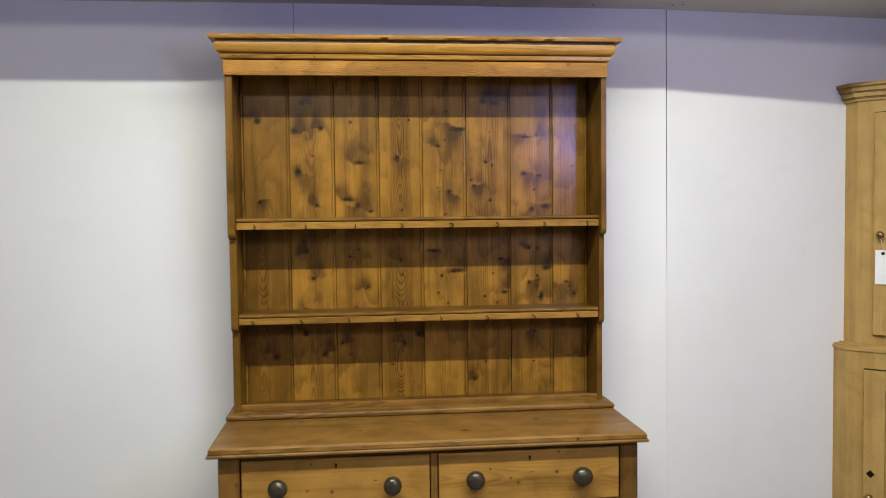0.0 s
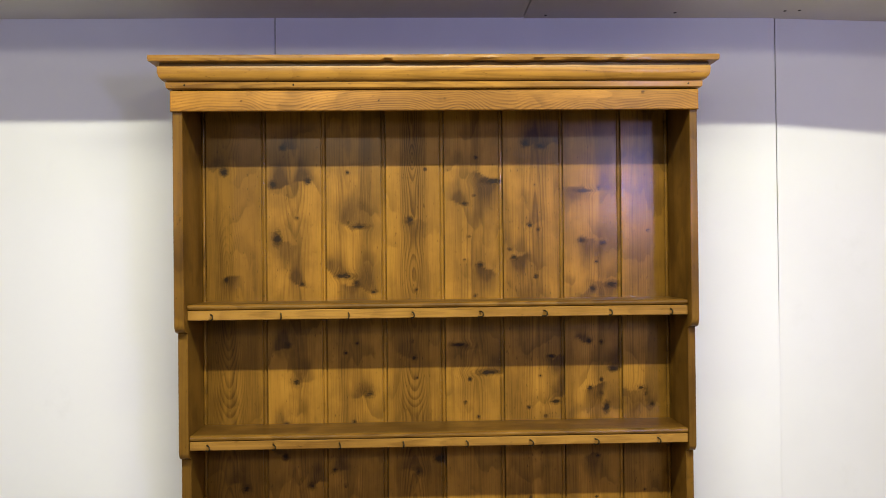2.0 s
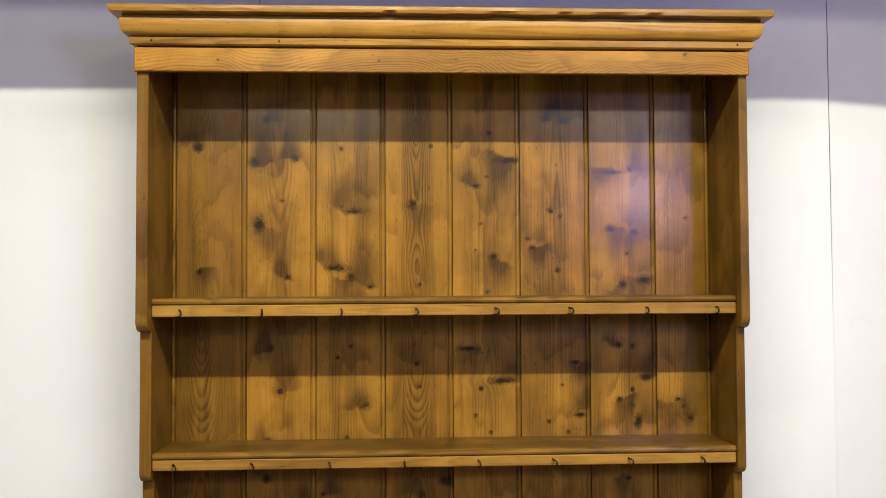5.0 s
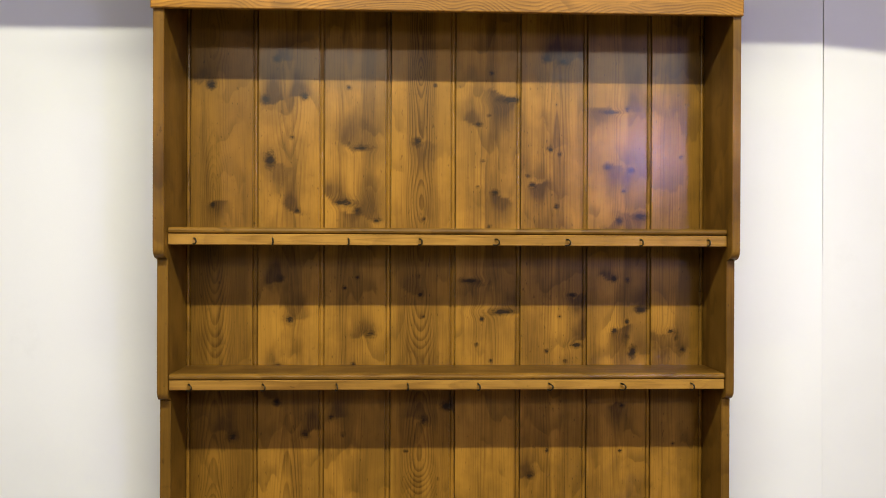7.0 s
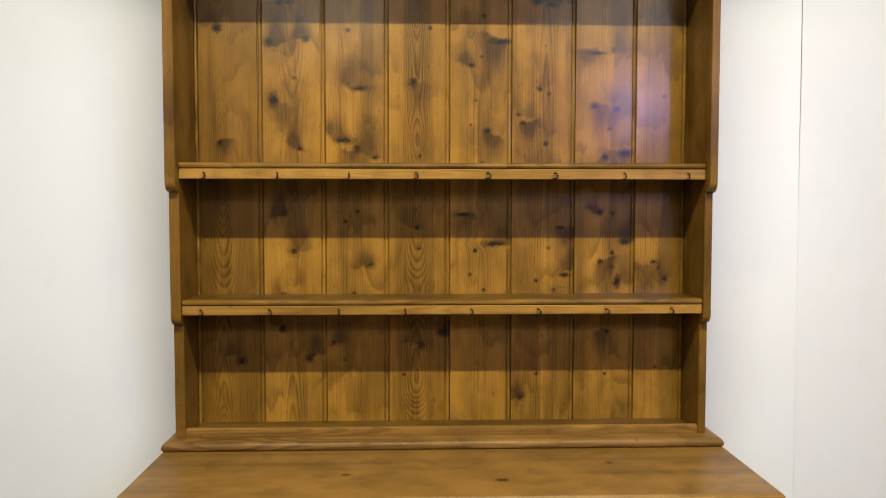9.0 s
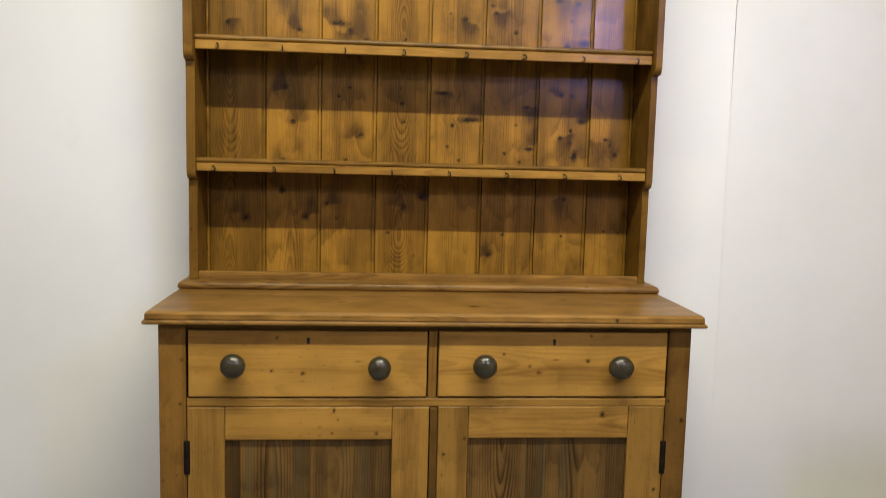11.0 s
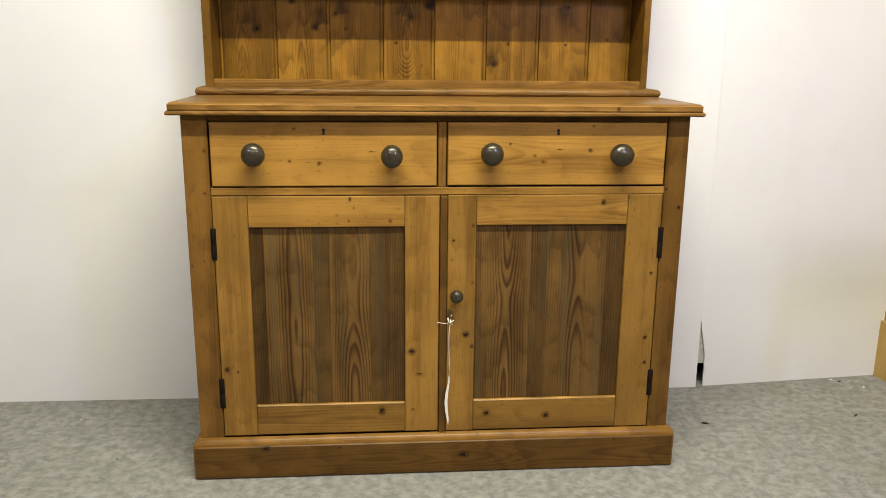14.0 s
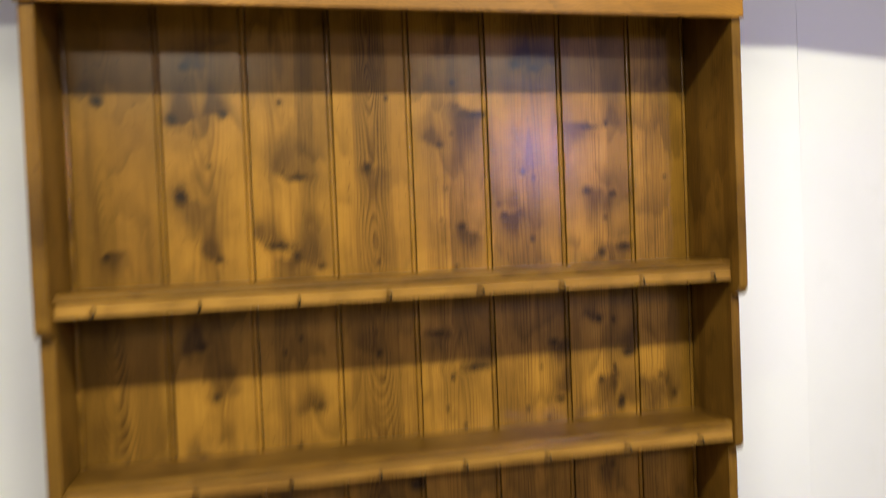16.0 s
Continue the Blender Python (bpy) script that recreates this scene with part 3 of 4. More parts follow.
drawer(-0.5225, -0.0085, 0.7270, 0.8735, [(-0.345, 0.785, 0.0052, 0.0036), (-0.279, 0.779, 0.0044, 0.0044), (-0.334, 0.858, 0.0040, 0.0040), (-0.328, 0.822, 0.0024, 0.0024), (-0.268, 0.832, 0.0024, 0.0024), (-0.053, 0.76, 0.0024, 0.0024), (-0.16, 0.807, 0.0080, 0.0024)],
       [(-0.423, 0.803, 1.0, 0), (-0.113, 0.799, 0.94, 0)], (-0.267, 0.852))
drawer(0.0165, 0.5325, 0.7280, 0.8745, [(0.162, 0.824, 0.0032, 0.0032), (0.22, 0.797, 0.0044, 0.0032), (0.242, 0.783, 0.0062, 0.0036), (0.352, 0.81, 0.0044, 0.0044), (0.357, 0.866, 0.0040, 0.0040), (0.279, 0.812, 0.0096, 0.0018)],
       [(0.116, 0.804, 1.0, 0), (0.419, 0.802, 1.07, 0)], (0.274, 0.852), 0.03)


# doors
def door(x0, x1, px0, px1, z0, z1, pz0, pz1, lk, rk, tk, bk, splits, tones, shade=(-0.08, -0.06, 0.0, -0.1)):
    d = thing("door", (x0 + x1) / 2, F, z0, "panelled pine door with a darker resinous panel", "")
    del d["label"]
    d.parent = dresser
    d.matrix_parent_inverse = Matrix.Translation(-parent_base(dresser))
    plank(d, "stile", (x0, F, z0), (px0, F + 0.02, z1), WOOD_FRONT, "z", lk, heart=x0 - 0.02, tone=shade[0], split=(0.060, -0.12) if x0 > 0 else None)
    plank(d, "stile", (px1, F, z0), (x1, F + 0.02, z1), WOOD_FRONT, "z", rk, heart=x1 + 0.03, tone=shade[1])
    plank(d, "rail", (px0 + 0.0008, F + 0.0006, pz1), (px1 - 0.0008, F + 0.02, z1), WOOD_FRONT, "x", tk, tone=shade[2])
    plank(d, "rail", (px0 + 0.0008, F + 0.0006, z0), (px1 - 0.0008, F + 0.02, pz0), WOOD_FRONT, "x", bk, tone=shade[3], edge=0.0024, rub=0.9)
    for i in range(len(splits) - 1):
        plank(d, "panel_board", (splits[i], F + 0.0095 + 0.0006 * (i % 2), pz0 - 0.005), (splits[i + 1], F + 0.018, pz1 + 0.005), WOOD_PANEL, "z", edge=0.0005, tone=tones[i], heart=(splits[i] * 0.42 + splits[i + 1] * 0.58) if splits[i + 1] - splits[i] > 0.09 else splits[i] - 0.07)
    return d


door_l = door(-0.5255, -0.0008, -0.446, -0.0825, 0.1065, 0.7035, 0.1845, 0.630,
              [(-0.486, 0.274, 0.0030, 0.0030), (-0.512, 0.279, 0.0064, 0.0064)],
              [(-0.066, 0.318, 0.0084, 0.0076), (-0.046, 0.258, 0.0096, 0.0028), (-0.056, 0.35, 0.0028, 0.0028), (-0.063, 0.165, 0.0036, 0.0036)],
              [(-0.211, 0.696, 0.0036, 0.0056), (-0.241, 0.658, 0.0050, 0.0040), (-0.214, 0.644, 0.0032, 0.0032), (-0.117, 0.644, 0.0040, 0.0040), (-0.202, 0.675, 0.0024, 0.0024)],
              [(-0.14, 0.163, 0.0072, 0.0100), (-0.423, 0.159, 0.0030, 0.0030)],
              (-0.448, -0.414, -0.299, -0.262, -0.165, -0.0805), (-0.35, 0.05, -0.25, 0.05, -0.2), (-0.2, -0.16, -0.02, -0.35))
door_r = door(0.0185, 0.5345, 0.0865, 0.4515, 0.1045, 0.7045, 0.186, 0.632,
              [(0.065, 0.36, 0.0076, 0.0076), (0.082, 0.329, 0.0048, 0.0048), (0.033, 0.596, 0.0036, 0.0036), (0.079, 0.491, 0.0036, 0.0036), (0.031, 0.548, 0.0028, 0.0028), (0.079, 0.632, 0.0032, 0.0040)],
              [(0.519, 0.51, 0.0046, 0.0046), (0.516, 0.343, 0.0046, 0.0046), (0.518, 0.277, 0.0046, 0.0046)],
              [(0.391, 0.686, 0.0056, 0.0056)],
              [(0.121, 0.15, 0.0092, 0.0072), (0.272, 0.141, 0.0092, 0.0072)],
              (0.0845, 0.222, 0.260, 0.406, 0.4535), (0.08, -0.32, 0.0, -0.25), (-0.22, -0.34, -0.06, -0.4))
# rounded cover strip where the doors meet
extrude_x(door_l, "cover_strip", [(F + 0.012, 0.098), (F - 0.004, 0.098), (F - 0.0055, 0.104), (F - 0.0055, 0.700), (F - 0.004, 0.704), (F + 0.012, 0.704)], 0.0006, 0.0172, WOOD_STILE, -0.42, "z", "dark brown cover strip")
lathe("knob", [(r * 0.6, h * 0.72) for r, h in KNOB_PROFILE], pose(0.040, F, 0.463, 90, 0, 0), KNOB, door_r, 24, "small dark bronzed knob")
prism_xz("escutcheon", [(0.008 * math.sin(a * math.pi / 6), 0.012 * math.cos(a * math.pi / 6)) for a in range(12)], 0.026, 0.414, F - 0.0022, F + 0.002, BRASS, door_r, "small aged brass keyhole plate")


def hinge(x, z0, z1, parent):
    h = lathe("hinge", [(0.002, z0), (0.0034, z0 + 0.002), (0.0034, (z0 + z1) / 2 - 0.0008), (0.0028, (z0 + z1) / 2), (0.0034, (z0 + z1) / 2 + 0.0008), (0.0034, z1 - 0.002), (0.002, z1)], pose(x, F - 0.001, 0), IRON, parent, 12, "blackened iron hinge")
    block("hinge_leaf", (x - 0.0065, F - 0.0012, z0 + 0.001), (x + 0.0065, F + 0.001, z1 - 0.001), IRON, h)
    return h


for x, z0, z1, d in ((-0.526, 0.553, 0.630, door_l), (-0.526, 0.180, 0.258, door_l), (0.5355, 0.547, 0.625, door_r), (0.5355, 0.188, 0.258, door_r)):
    hinge(x, z0, z1, d)

# key with its string
key = thing("key", 0.026, F, 0.41, "small key in the door lock with a knotted white string", "key")
cord("shank", [(0.026, F + 0.004, 0.412), (0.026, F - 0.010, 0.412), (0.026, F - 0.022, 0.411)], 0.0024, BRASS, key)
cord("bow", [(0.026 + 0.008 * math.sin(a / 12 * 2 * math.pi), F - 0.026, 0.411 + 0.008 * math.cos(a / 12 * 2 * math.pi)) for a in range(13)], 0.0016, BRASS, key)
cord("string", [(0.026, F - 0.029, 0.409), (0.024, F - 0.030, 0.395), (0.022, F - 0.026, 0.37), (0.0225, F - 0.022, 0.34), (0.024, F - 0.02, 0.29), (0.0245, F - 0.019, 0.26)], 0.0010, STRING, key)
cord("string", [(-0.006, F - 0.018, 0.398), (0.008, F - 0.026, 0.3975), (0.022, F - 0.030, 0.400), (0.034, F - 0.03, 0.407)], 0.0010, STRING, key)
cord("string", [(0.018, F - 0.029, 0.412), (0.022, F - 0.032, 0.402), (0.030, F - 0.030, 0.396)], 0.0016, STRING, key)
tape = [(0.0245, 0.262, 0.0012), (0.0235, 0.24, 0.0022), (0.0195, 0.215, 0.0034), (0.0175, 0.19, 0.0037), (0.019, 0.165, 0.0034), (0.0225, 0.145, 0.0025), (0.0235, 0.13, 0.0006)]
tv, tf = [], []
for x, z, w in tape:
    tv += [(x - w, F - 0.018, z), (x + w, F - 0.0165, z), (x + w, F - 0.0160, z), (x - w, F - 0.0175, z)]
for i in range(len(tape) - 1):
    for j in range(4):
        q = (j + 1) % 4
        tf.append((4 * i + j, 4 * i + q, 4 * i + 4 + q, 4 * i + 4 + j))
tf += [(3, 2, 1, 0), tuple(4 * (len(tape) - 1) + j for j in range(4))]
link("tape_end", mesh_from("tape_end", tv, tf), STRING, key, "flattened white end of the string")

# ---- the plate rack ----
HL, HR, IL, IR = -0.585, 0.5775, -0.5635, 0.5605
BACKY = 0.395


def arc(cy, cz, r, a0, a1, n=6):
    return [(cy + r * math.cos(radians(a0 + (a1 - a0) * i / n)), cz + r * math.sin(radians(a0 + (a1 - a0) * i / n))) for i in range(n + 1)]


SIDE = [(0.425, 0.938), (0.425, 2.05), (0.236, 2.05), (0.236, 1.492)] + arc(0.256, 1.492, 0.020, 180, 262, 6) + [(0.2645, 1.470), (0.2645, 1.205)] + arc(0.281, 1.203, 0.0165, 180, 262, 6) + [(0.289, 1.184), (0.289, 0.938)]
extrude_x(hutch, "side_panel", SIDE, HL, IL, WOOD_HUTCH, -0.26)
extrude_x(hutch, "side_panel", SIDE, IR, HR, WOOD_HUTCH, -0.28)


def beaded(width):
    """Depth of a matchboard's face across its width: a groove, a small bead and the open joint at its far edge."""
    def depth(u):
        w = width - u
        d = np.zeros_like(u)
        d = np.where(w < 0.0122, 0.0042, d)
        bead = (w > 0.0026) & (w < 0.0094)
        d = np.where(bead, 0.0026 - 0.0026 * np.sqrt(np.maximum(0, 1 - ((w - 0.0060) / 0.0035) ** 2)), d)
        return d
    return depth


def back_board(x0, x1, knots, tone, heart, split=None, mat=WOOD_BACK):
    w = x1 - x0
    extra = [x1 - a for a in (0.0126, 0.0121, 0.0096, 0.0093, 0.0082, 0.0071, 0.0060, 0.0049, 0.0038, 0.0028, 0.0024)]
    plank(hutch, "back_board", (x0, BACKY, 0.938), (x1 - 0.0008, 0.412, 2.05), mat, "z", knots, edge=0.0008, heart=heart, tone=tone, split=split, relief=beaded(w), extra=extra)


back_board(-0.5632, -0.5535, [], -0.1, None)
back_board(-0.5535, -0.41, [(-0.511, 1.841, 0.009, 0.009), (-0.507, 1.584, 0.006, 0.006), (-0.464, 1.083, 0.010, 0.010)], -0.24, -0.505, mat=WOOD_HEART)
back_board(-0.41, -0.268, [(-0.395, 1.809, 0.009, 0.009), (-0.311, 1.818, 0.007, 0.007), (-0.371, 1.898, 0.007, 0.007), (-0.339, 1.73, 0.0052, 0.0052), (-0.385, 1.682, 0.009, 0.016), (-0.327, 1.572, 0.006, 0.006), (-0.362, 1.425, 0.007, 0.007), (-0.342, 1.336, 0.0095, 0.0095), (-0.368, 1.236, 0.007, 0.007), (-0.308, 1.089, 0.008, 0.008), (-0.37, 1.159, 0.007, 0.007)], 0.0, -0.345, (-0.385, 0.12))
back_board(-0.268, -0.125, [(-0.217, 1.838, 0.005, 0.005), (-0.216, 1.717, 0.004, 0.004), (-0.188, 1.708, 0.0186, 0.005), (-0.228, 1.589, 0.024, 0.007), (-0.198, 1.571, 0.007, 0.007), (-0.156, 1.551, 0.0093, 0.005), (-0.224, 1.406, 0.005, 0.005), (-0.197, 1.428, 0.004, 0.004), (-0.169, 1.305, 0.010, 0.0065), (-0.205, 1.24, 0.0045, 0.0045), (-0.253, 1.125, 0.0055, 0.0055), (-0.226, 1.089, 0.0045, 0.0045)], 0.12, -0.215, (-0.193, -0.3))
back_board(-0.125, 0.015, [(-0.03, 1.844, 0.004, 0.004), (-0.069, 1.722, 0.009, 0.009), (-0.054, 1.554, 0.0045, 0.0045), (-0.064, 1.431, 0.0045, 0.0045), (-0.061, 1.392, 0.0055, 0.010), (-0.054, 1.344, 0.0035, 0.0035), (-0.002, 1.149, 0.0115, 0.008), (-0.054, 1.119, 0.009, 0.009), (-0.092, 1.052, 0.005, 0.003), (-0.023, 0.991, 0.004, 0.004)], 0.04, -0.062, mat=WOOD_HEART)
back_board(0.015, 0.157, [(0.086, 1.78, 0.004, 0.004), (0.064, 1.761, 0.007, 0.004), (0.1332, 1.815, 0.026, 0.0065), (0.092, 1.873, 0.0047, 0.0047), (0.074, 1.682, 0.0047, 0.003), (0.062, 1.625, 0.0047, 0.003), (0.1, 1.613, 0.0075, 0.006), (0.088, 1.539, 0.0047, 0.0047), (0.046, 1.421, 0.019, 0.0055), (0.1155, 1.354, 0.029, 0.0065), (0.073, 1.338, 0.0045, 0.0045), (0.061, 1.283, 0.004, 0.004), (0.092, 1.247, 0.004, 0.004)], 0.12, 0.088, (0.083, -0.2))
back_board(0.157, 0.3031, [(0.2481, 1.899, 0.0116, 0.007), (0.2119, 1.905, 0.0085, 0.0085), (0.2336, 1.804, 0.0042, 0.0042), (0.2202, 1.708, 0.006, 0.006), (0.2419, 1.697, 0.005, 0.004), (0.1818, 1.63, 0.008, 0.0055), (0.1725, 1.65, 0.004, 0.004), (0.2347, 1.584, 0.0045, 0.0045), (0.2709, 1.391, 0.009, 0.004), (0.2782, 1.281, 0.0125, 0.0055), (0.215, 1.269, 0.0045, 0.0045), (0.2419, 1.344, 0.004, 0.004), (0.2554, 1.247, 0.004, 0.004), (0.216, 1.052, 0.0055, 0.0055), (0.1787, 0.997, 0.0085, 0.0065)], 0.1, 0.2368, (0.2368, -0.14))
back_board(0.3031, 0.444, [(0.3507, 1.79, 0.023, 0.0035), (0.39, 1.796, 0.005, 0.006), (0.3466, 1.67, 0.0081, 0.0048), (0.399, 1.664, 0.007, 0.005), (0.373, 1.554, 0.0075, 0.0075), (0.42, 1.564, 0.0163, 0.0075), (0.382, 1.618, 0.004, 0.004), (0.362, 1.426, 0.0065, 0.0065), (0.392, 1.424, 0.005, 0.005), (0.421, 1.359, 0.011, 0.0065), (0.363, 1.314, 0.0085, 0.006), (0.391, 1.333, 0.0045, 0.0045), (0.39, 1.3, 0.0055, 0.0055), (0.403, 1.265, 0.008, 0.013), (0.38, 1.149, 0.0055, 0.0055), (0.377, 1.051, 0.0045, 0.0045)], 0.12, 0.381, (0.383, -0.42))
# last board: the split tone paints the right side panel's shadow past x 0.501
back_board(0.444, 0.561, [(0.509, 1.693, 0.005, 0.005), (0.488, 1.312, 0.0125, 0.006), (0.513, 1.272, 0.0055, 0.0055), (0.498, 1.296, 0.0045, 0.0045), (0.493, 1.064, 0.0045, 0.0045)], 0.02, 0.479, (0.501, -0.45))

# cornice
FASC = [(-0.579, 1.978, 0.0030, 0.0024), (-0.432, 1.979, 0.0024, 0.002), (-0.278, 1.982, 0.003, 0.0024), (-0.132, 1.979, 0.0022, 0.002), (0.013, 1.982, 0.0024, 0.0024), (0.453, 1.995, 0.0035, 0.003)]
plank(hutch, "frieze", (HL - 0.002, 0.2255, 1.957), (HR + 0.0005, 0.2355, 2.0015), WOOD_FRIEZE, "x", FASC, heart=1.925)
plank(hutch, "top_board", (HL, 0.236, 2.03), (HR, 0.42, 2.0495), WOOD_HUTCH, "x", face="+z")
moulding(hutch, "fillet", [(0.0, 2.0045), (0.006, 2.0045), (0.0095, 2.0070), (0.0105, 2.0185), (0.0, 2.0195)], HL + 0.001, HR - 0.003, 0.228, 0.425, WOOD_CORNICE, 0.02)
TORUS = [(0.0, 2.0205), (0.012, 2.0207), (0.0170, 2.0230), (0.0212, 2.0285), (0.0235, 2.036), (0.0240, 2.0465), (0.0232, 2.0505), (0.0, 2.0505)]
moulding(hutch, "cornice_moulding", TORUS, HL + 0.001, HR - 0.003, 0.228, 0.425, WOOD_CORNICE, 0.05, smooth=True)
for nx in (-0.563, -0.193, 0.323, 0.557):
    lathe("nail", [(0.0022, -0.002), (0.0022, 0.0004), (0.001, 0.0008)], pose(nx, 0.2052, 2.039, 85, 0, 0), IRON, hutch, 10)
for nx in (-0.553, -0.318, 0.553):
    lathe("nail", [(0.0020, -0.002), (0.0020, 0.0004), (0.001, 0.0008)], pose(nx, 0.2180, 2.0125, 90, 0, 0), IRON, hutch, 10)
# strip toned dark to paint the shadow gap between moulding and slab
moulding(hutch, "cornice_shadow_gap", [(0.0, 2.0508), (0.020, 2.0508), (0.020, 2.0580), (0.0, 2.0580)], HL + 0.001, HR - 0.003, 0.228, 0.425, WOOD_CORNICE, -0.55)
moulding(hutch, "cornice_slab", [(-0.02, 2.0585), (0.0375, 2.0585), (0.0388, 2.0595), (0.0395, 2.0645), (0.0392, 2.0702), (0.0382, 2.0715), (-0.02, 2.0718)], HL + 0.001, HR - 0.004, 0.228, 0.425, WOOD_CORNICE, 0.05, 0.0010, "chipped and worn cornice slab", chips=((-0.112, 0.010, 0.008), (0.10, 0.028, 0.004), (0.215, 0.012, 0.005), (0.30, 0.03, 0.004), (0.385, 0.014, 0.006)))


# shelves with hooks
def shelf(zt, zb, yf, x0, x1, hooks, drop):
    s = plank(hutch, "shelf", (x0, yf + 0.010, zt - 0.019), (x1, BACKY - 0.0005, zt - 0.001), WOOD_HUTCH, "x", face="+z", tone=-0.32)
    zg = zt - 0.0125
    extrude_x(s, "nosing", [(yf + 0.0105, zt - 0.001), (yf + 0.003, zt - 0.0003), (yf - 0.001, zt - 0.003), (yf - 0.002, zt - 0.0065), (yf - 0.001, zt - 0.010), (yf + 0.003, zg), (yf + 0.0105, zg)], x0, x1, WOOD_HUTCH, -0.15, "x")
    plank(s, "hook_strip", (x0 + 0.0005, yf, zb), (x1 - 0.0005, yf + 0.0098, zg - 0.0008), WOOD_FRONT, "x", tone=-0.1, edge=0.0012, rub=0.3)
    for i, hx in enumerate(hooks):
        lean = 0.0045 + 0.003 * math.sin(5.1 * i + drop)
        zc = (zb + zg) / 2 + 0.002
        pts = [(hx, yf + 0.002, zc), (hx, yf - 0.005, zc)]
        for a in range(0, 231, 30):
            pts.append((hx + lean * math.sin(radians(a)), yf - 0.005 - 0.0060 * math.sin(radians(a)), zc - 0.0062 + 0.0062 * math.cos(radians(a))))
        c = cord("hook", pts, 0.0017, HOOK, s, "tarnished brass cup hook")
    return s


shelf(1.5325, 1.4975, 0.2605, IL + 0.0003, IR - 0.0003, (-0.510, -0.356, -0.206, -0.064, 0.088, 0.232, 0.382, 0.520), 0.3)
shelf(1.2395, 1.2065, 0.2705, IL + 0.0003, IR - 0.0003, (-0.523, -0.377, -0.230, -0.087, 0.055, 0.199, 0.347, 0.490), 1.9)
# foot of the rack: a rounded base board and a low rail between the sides
moulding(hutch, "base_board", [(-0.05, 0.9180), (0.0, 0.9180), (0.0035, 0.9215), (0.0045, 0.9270), (0.0020, 0.9335), (-0.003, 0.9370), (-0.05, 0.9375)], -0.600, 0.600, 0.2495, 0.43, WOOD_TOP, 0.0, 0.0005, smooth=True)
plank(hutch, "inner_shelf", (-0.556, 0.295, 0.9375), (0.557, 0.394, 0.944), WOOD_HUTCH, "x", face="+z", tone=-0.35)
extrude_x(hutch, "low_rail", [(0.300, 0.9376), (0.287, 0.9376), (0.286, 0.949), (0.2865, 0.954), (0.291, 0.957), (0.300, 0.9565)], -0.5632, 0.5602, WOOD_TOP, 0.2, "x")

# ---- corner cupboard ----
CA, CB = (1.538, 0.516), (1.546, 0.456)
cupboard = thing("corner_cupboard", 1.8, 0.2, 0, "stripped pale pine corner cupboard with panelled doors", "cupboard")
S2 = math.sqrt(0.5)


def on_face(s, o=0.0, start=CB):
    """A point s metres along the angled front, o metres out of it."""
    return start[0] + S2 * s - S2 * o, start[1] - S2 * s - S2 * o


def store_block(ob, tone=0.0, along=2):
    me = ob.data
    P = np.array([v.co[:] for v in me.vertices])
    s = next_seed()
    if along == 2:
        store(me, (P[:, 0] - P[:, 1]) * 0.7 - (P[:, 0] - P[:, 1]).mean() * 0.7, P[:, 2] + s, s, None, tone)
    else:
        store(me, P[:, 2] - P[:, 2].mean(), (P[:, 0] - P[:, 1]) * 0.7 + s, s, None, tone)
    return ob


def tier(name, grow, z0, z1, width=0.80, tone=0.0):
    b = (CB[0] - grow, CB[1] - grow * 0.4)
    a = (CA[0] - grow, CA[1] + 0.03)
    e = (b[0] + S2 * width, b[1] - S2 * width)
    outline = [a, b, e, (X1 - 0.01, e[1]), (X1 - 0.01, 0.50)]
    body = store_block(prism(name, outline, z0, z1, WOOD_PALE, cupboard), tone)
    return b


def face_box(name, b, s0, s1, z0, z1, o0, o1, mat, parent, along=2, label="", tone=0.0):
    pts = [on_face(s0, o1, b), on_face(s1, o1, b), on_face(s1, o0, b), on_face(s0, o0, b)]
    return store_block(prism(name, pts, z0, z1, mat, parent, label), tone, along)


b_low = tier("lower_case", 0.040, 0.0, 1.048)
tier("plinth", 0.052, 0.0, 0.19)
b_up = tier("upper_case", 0.0, 1.068, 1.917)
for i, (g, z0, z1) in enumerate(((0.045, 1.048, 1.058), (0.040, 1.058, 1.064), (0.020, 1.064, 1.068))):
    tier("waist_moulding", g, z0, z1)
for g, z0, z1, dark in ((0.008, 1.917, 1.927, -0.1), (0.013, 1.927, 1.931, -0.45), (0.019, 1.931, 1.946, -0.05), (0.024, 1.946, 1.950, -0.4), (0.031, 1.950, 1.963, -0.1), (0.034, 1.963, 1.966, -0.45), (0.040, 1.966, 1.978, -0.2)):
    tier("cornice_moulding", g, z0, z1, 0.82, dark)
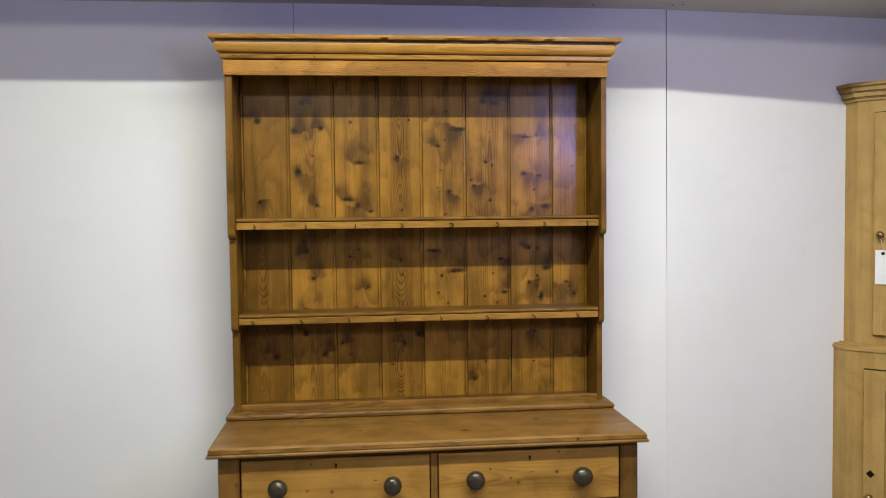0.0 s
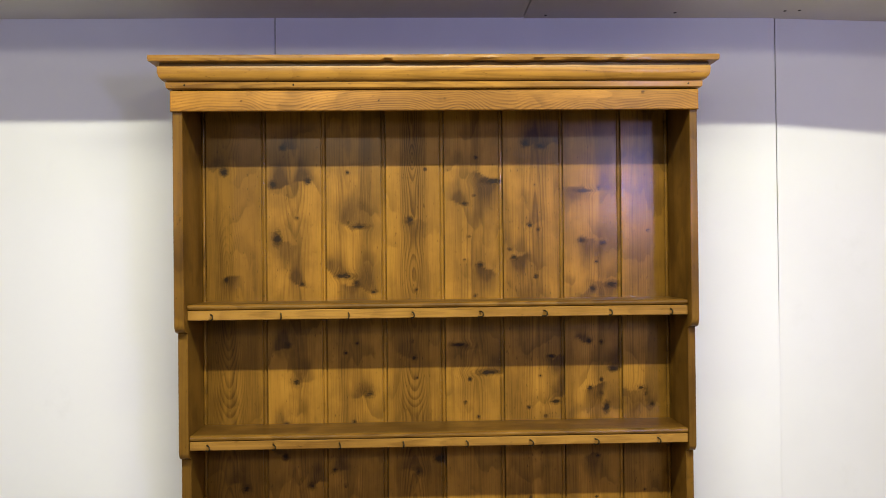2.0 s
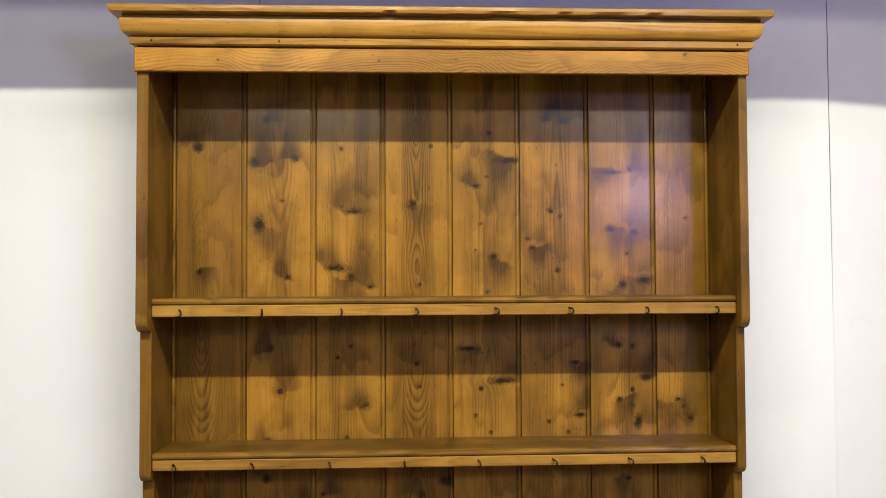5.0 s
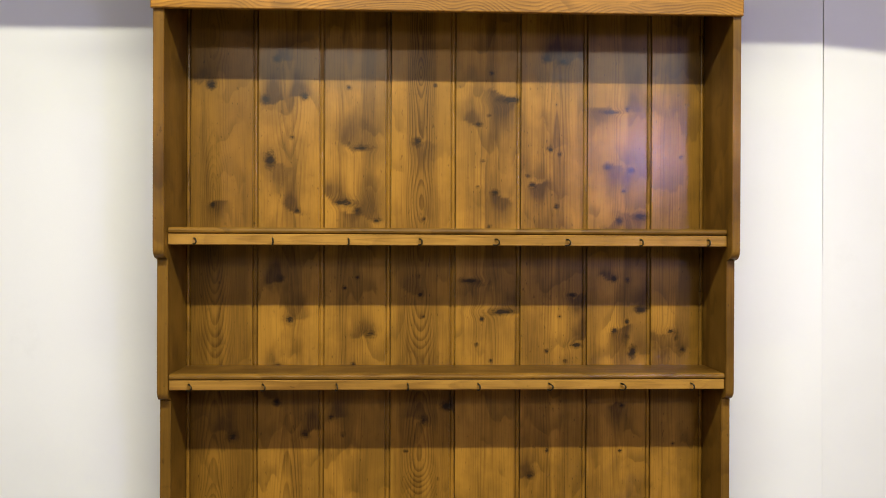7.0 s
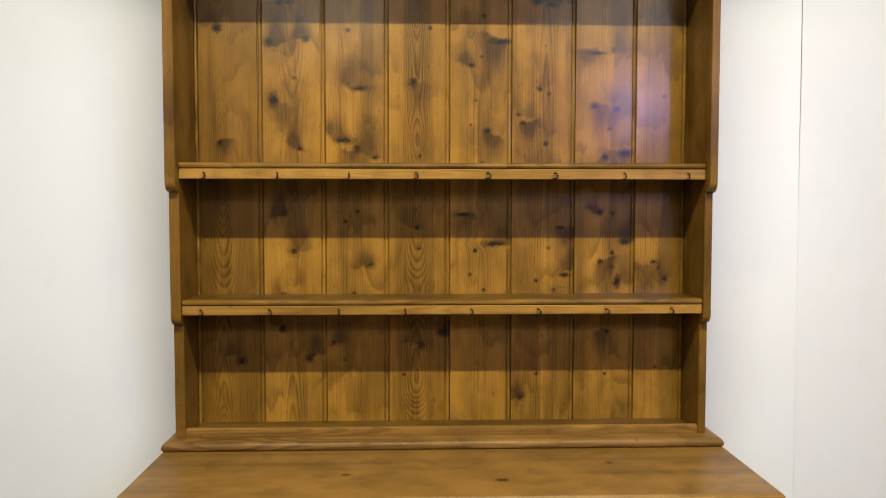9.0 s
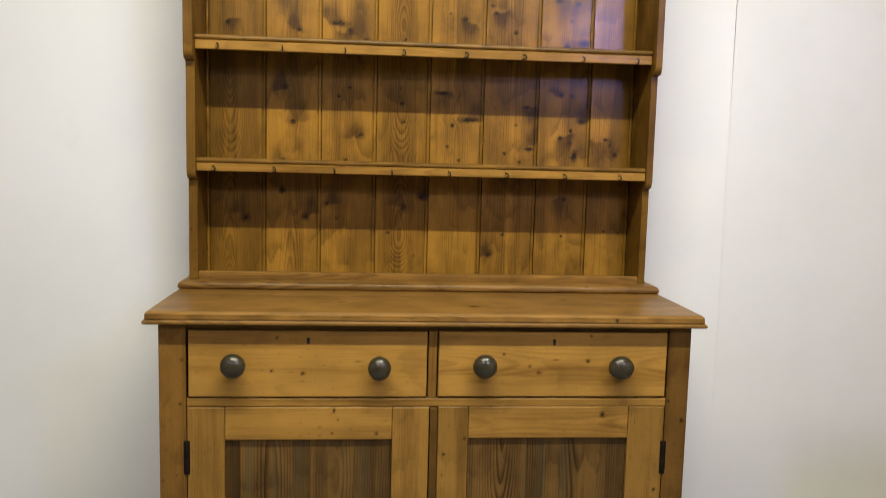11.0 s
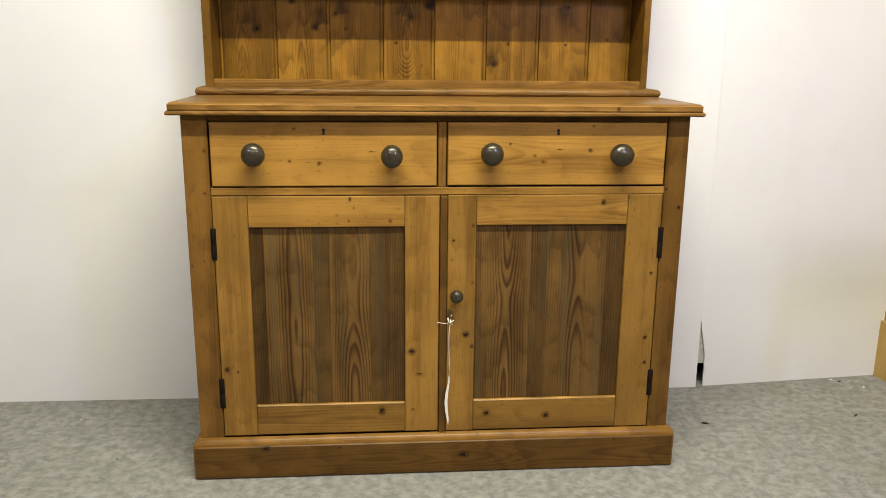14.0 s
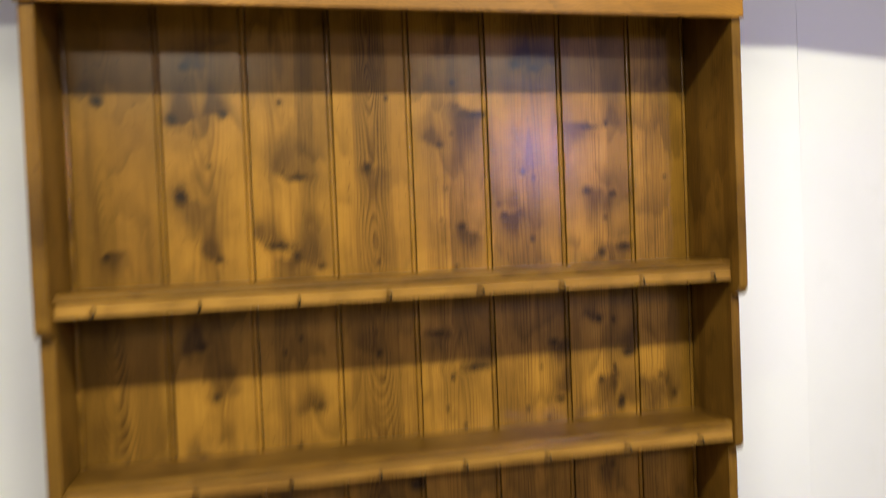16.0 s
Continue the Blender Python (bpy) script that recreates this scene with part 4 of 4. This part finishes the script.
for b, z0, z1, pz in ((b_up, 1.105, 1.872, (1.16, 1.82)), (b_low, 0.12, 0.985, (0.18, 0.92))):
    face_box("door_gap", b, 0.0555, 0.60, z0 - 0.004, z1 + 0.004, 0.0, 0.0012, HOLE, cupboard)
    d = face_box("door", b, 0.059, 0.596, z0, z1, 0.0012, 0.006, WOOD_PALE, cupboard, tone=-0.08)
    face_box("stile", b, 0.059, 0.125, z0, z1, 0.006, 0.016, WOOD_PALE, d)
    face_box("stile", b, 0.53, 0.596, z0, z1, 0.006, 0.016, WOOD_PALE, d)
    face_box("rail", b, 0.125, 0.53, pz[1], z1, 0.006, 0.0155, WOOD_PALE, d, 0)
    face_box("rail", b, 0.125, 0.53, z0, pz[0], 0.006, 0.0155, WOOD_PALE, d, 0)
    kx, ky = on_face(0.082, 0.016, b)
    kz = 1.452 if b is b_up else 0.545
    lathe("knob", [(r * 0.5, h * 0.6) for r, h in KNOB_PROFILE], pose(kx, ky, kz, 90, 0, -45), BRASS, d, 20, "small aged brass knob")
    if b is b_low:
        ex, ey = on_face(0.082, 0.0165, b)
        lathe("escutcheon", [(0.014, 0.0), (0.012, 0.002), (0.002, 0.003)], pose(ex, ey, 0.625, 90, 0, -45), IRON, d, 4, "diamond-shaped dark keyhole plate")
tag = thing("price_tag", *on_face(0.095, 0.03, b_up), 1.28, "blank white card tag hanging from the cupboard knob", "tag")
face_box("card", b_up, 0.066, 0.128, 1.282, 1.400, 0.022, 0.0228, PAPER, tag)
cord("string", [(*on_face(0.082, 0.034, b_up), 1.446), (*on_face(0.088, 0.03, b_up), 1.42), (*on_face(0.095, 0.0235, b_up), 1.392)], 0.001, STRING, tag)
hx, hy = on_face(0.090, 0.0229, b_up)
lathe("eyelet", [(0.006, 0.0), (0.005, 0.0012), (0.003, 0.0014)], pose(hx, hy, 1.388, 90, 0, -45), KNOB, tag, 14)

# ---- chair beside the cupboard, whose back throws its shadow on the wall ----
chair = thing("chair", 1.28, -0.7, 0, "high-backed pine chair with an arched top rail before the cupboard", "chair")
store_block(block("seat", (1.08, -0.92, 0.43), (1.48, -0.49, 0.455), WOOD_STILE, chair, bevel=0.008), 0, 0)
for x in (1.105, 1.455):
    for y in (-0.895, -0.515):
        store_block(lathe("leg", [(0.012, 0.0), (0.016, 0.10), (0.019, 0.34), (0.017, 0.43)], pose(x, y, 0), WOOD_STILE, chair, 12))
for x in (1.090, 1.182, 1.246, 1.318, 1.39, 1.47):
    store_block(lathe("spindle", [(0.009, 0.455), (0.012, 0.66), (0.009, 0.94)], pose(x, -0.50, 0), WOOD_STILE, chair, 12))
CREST = [(-0.2, 0.0), (0.2, 0.0), (0.2, 0.05)] + [(0.2 * math.cos(radians(a)) ** 0.6, 0.05 + 0.10 * math.sin(radians(a))) for a in range(15, 90, 15)] + [(0.0, 0.15)] + [(-0.2 * math.cos(radians(a)) ** 0.6, 0.05 + 0.10 * math.sin(radians(a))) for a in range(75, 0, -15)] + [(-0.2, 0.05)]
store_block(prism_xz("top_rail", CREST, 1.28, 0.93, -0.511, -0.489, WOOD_STILE, chair), 0, 0)

# ---- the two daylight lamps, whose reflection and shadows the dresser shows ----
def studio_lamp(eye, aim):
    lamp = thing("studio_lamp", eye[0], eye[1], 0, "black daylight studio lamp with a small softbox head on a stand", "lamp", "studio lamps")
    box = look(eye, aim)
    verts, faces = [], []
    for w, h, z in ((0.15, 0.26, 0.0), (0.13, 0.24, 0.0), (0.07, 0.09, 0.12), (0.09, 0.11, 0.14)):
        verts += [box @ Vector((sx * w / 2, sy * h / 2, z + 0.012)) for sx, sy in ((-1, -1), (1, -1), (1, 1), (-1, 1))]
    for a, b in ((0, 1), (1, 2), (3, 0)):
        faces += [(4 * a + i, 4 * a + (i + 1) % 4, 4 * b + (i + 1) % 4, 4 * b + i) for i in range(4)]
    faces += [(8, 9, 10, 11), (15, 14, 13, 12)]
    link("lamp_head", mesh_from("lamp_head", verts, faces), LAMP_CLOTH, lamp)
    top = box @ Vector((0, 0, 0.16))
    lathe("pole", [(0.014, 0.55), (0.014, 1.3), (0.011, 1.31), (0.011, top.z + 0.02)], pose(top.x, top.y, 0), IRON, lamp, 14)
    for i in range(3):
        a = radians(120 * i + 20)
        cord("leg", [(top.x, top.y, 0.75), (top.x + 0.38 * math.cos(a), top.y + 0.38 * math.sin(a), 0.012)], 0.010, IRON, lamp)


for eye, aim, watts in STUDIO:
    studio_lamp(eye, aim)

# ---- debris on the carpet ----
for i, (x, y, size, mat, name, label) in enumerate((
        (-0.82, 0.076, 0.010, CRUMB, "crumb", "dark crumb lying on the carpet"), (-0.993, 0.321, 0.008, CHIP, "wood_chip", "pale chip lying on the carpet"),
        (0.784, 0.186, 0.022, CRUMB, "splinter", "dark splinter of wood lying on the carpet"), (1.322, 0.476, 0.012, CHIP, "wood_chip", "pale chip lying by the wall"),
        (1.395, 0.412, 0.014, CHIP, "wood_chip", "pale chip lying on the carpet"), (1.25, 0.212, 0.016, CRUMB, "crumb", "dark crumb lying on the carpet"),
        (1.342, 0.461, 0.012, CRUMB, "crumb", "dark crumb lying by the wall"))):
    bm = bmesh.new()
    bmesh.ops.create_icosphere(bm, subdivisions=2, radius=0.5)
    for v in bm.verts:
        q = noise.noise(v.co * 2.5 + Vector((i * 3.1, 0, 0)))
        v.co = Vector((v.co.x * size, v.co.y * size * (0.14 if name == "splinter" else 0.35), (v.co.z + 0.5) * size * 0.25)) * (1 + 0.5 * q)
    me = bpy.data.meshes.new(name)
    bm.to_mesh(me)
    bm.free()
    ob = link(name, me, mat)
    ob.matrix_world = pose(x, y, 0.0, 0, 0, 137 * i - 290)
    tagged(ob, label, "debris")
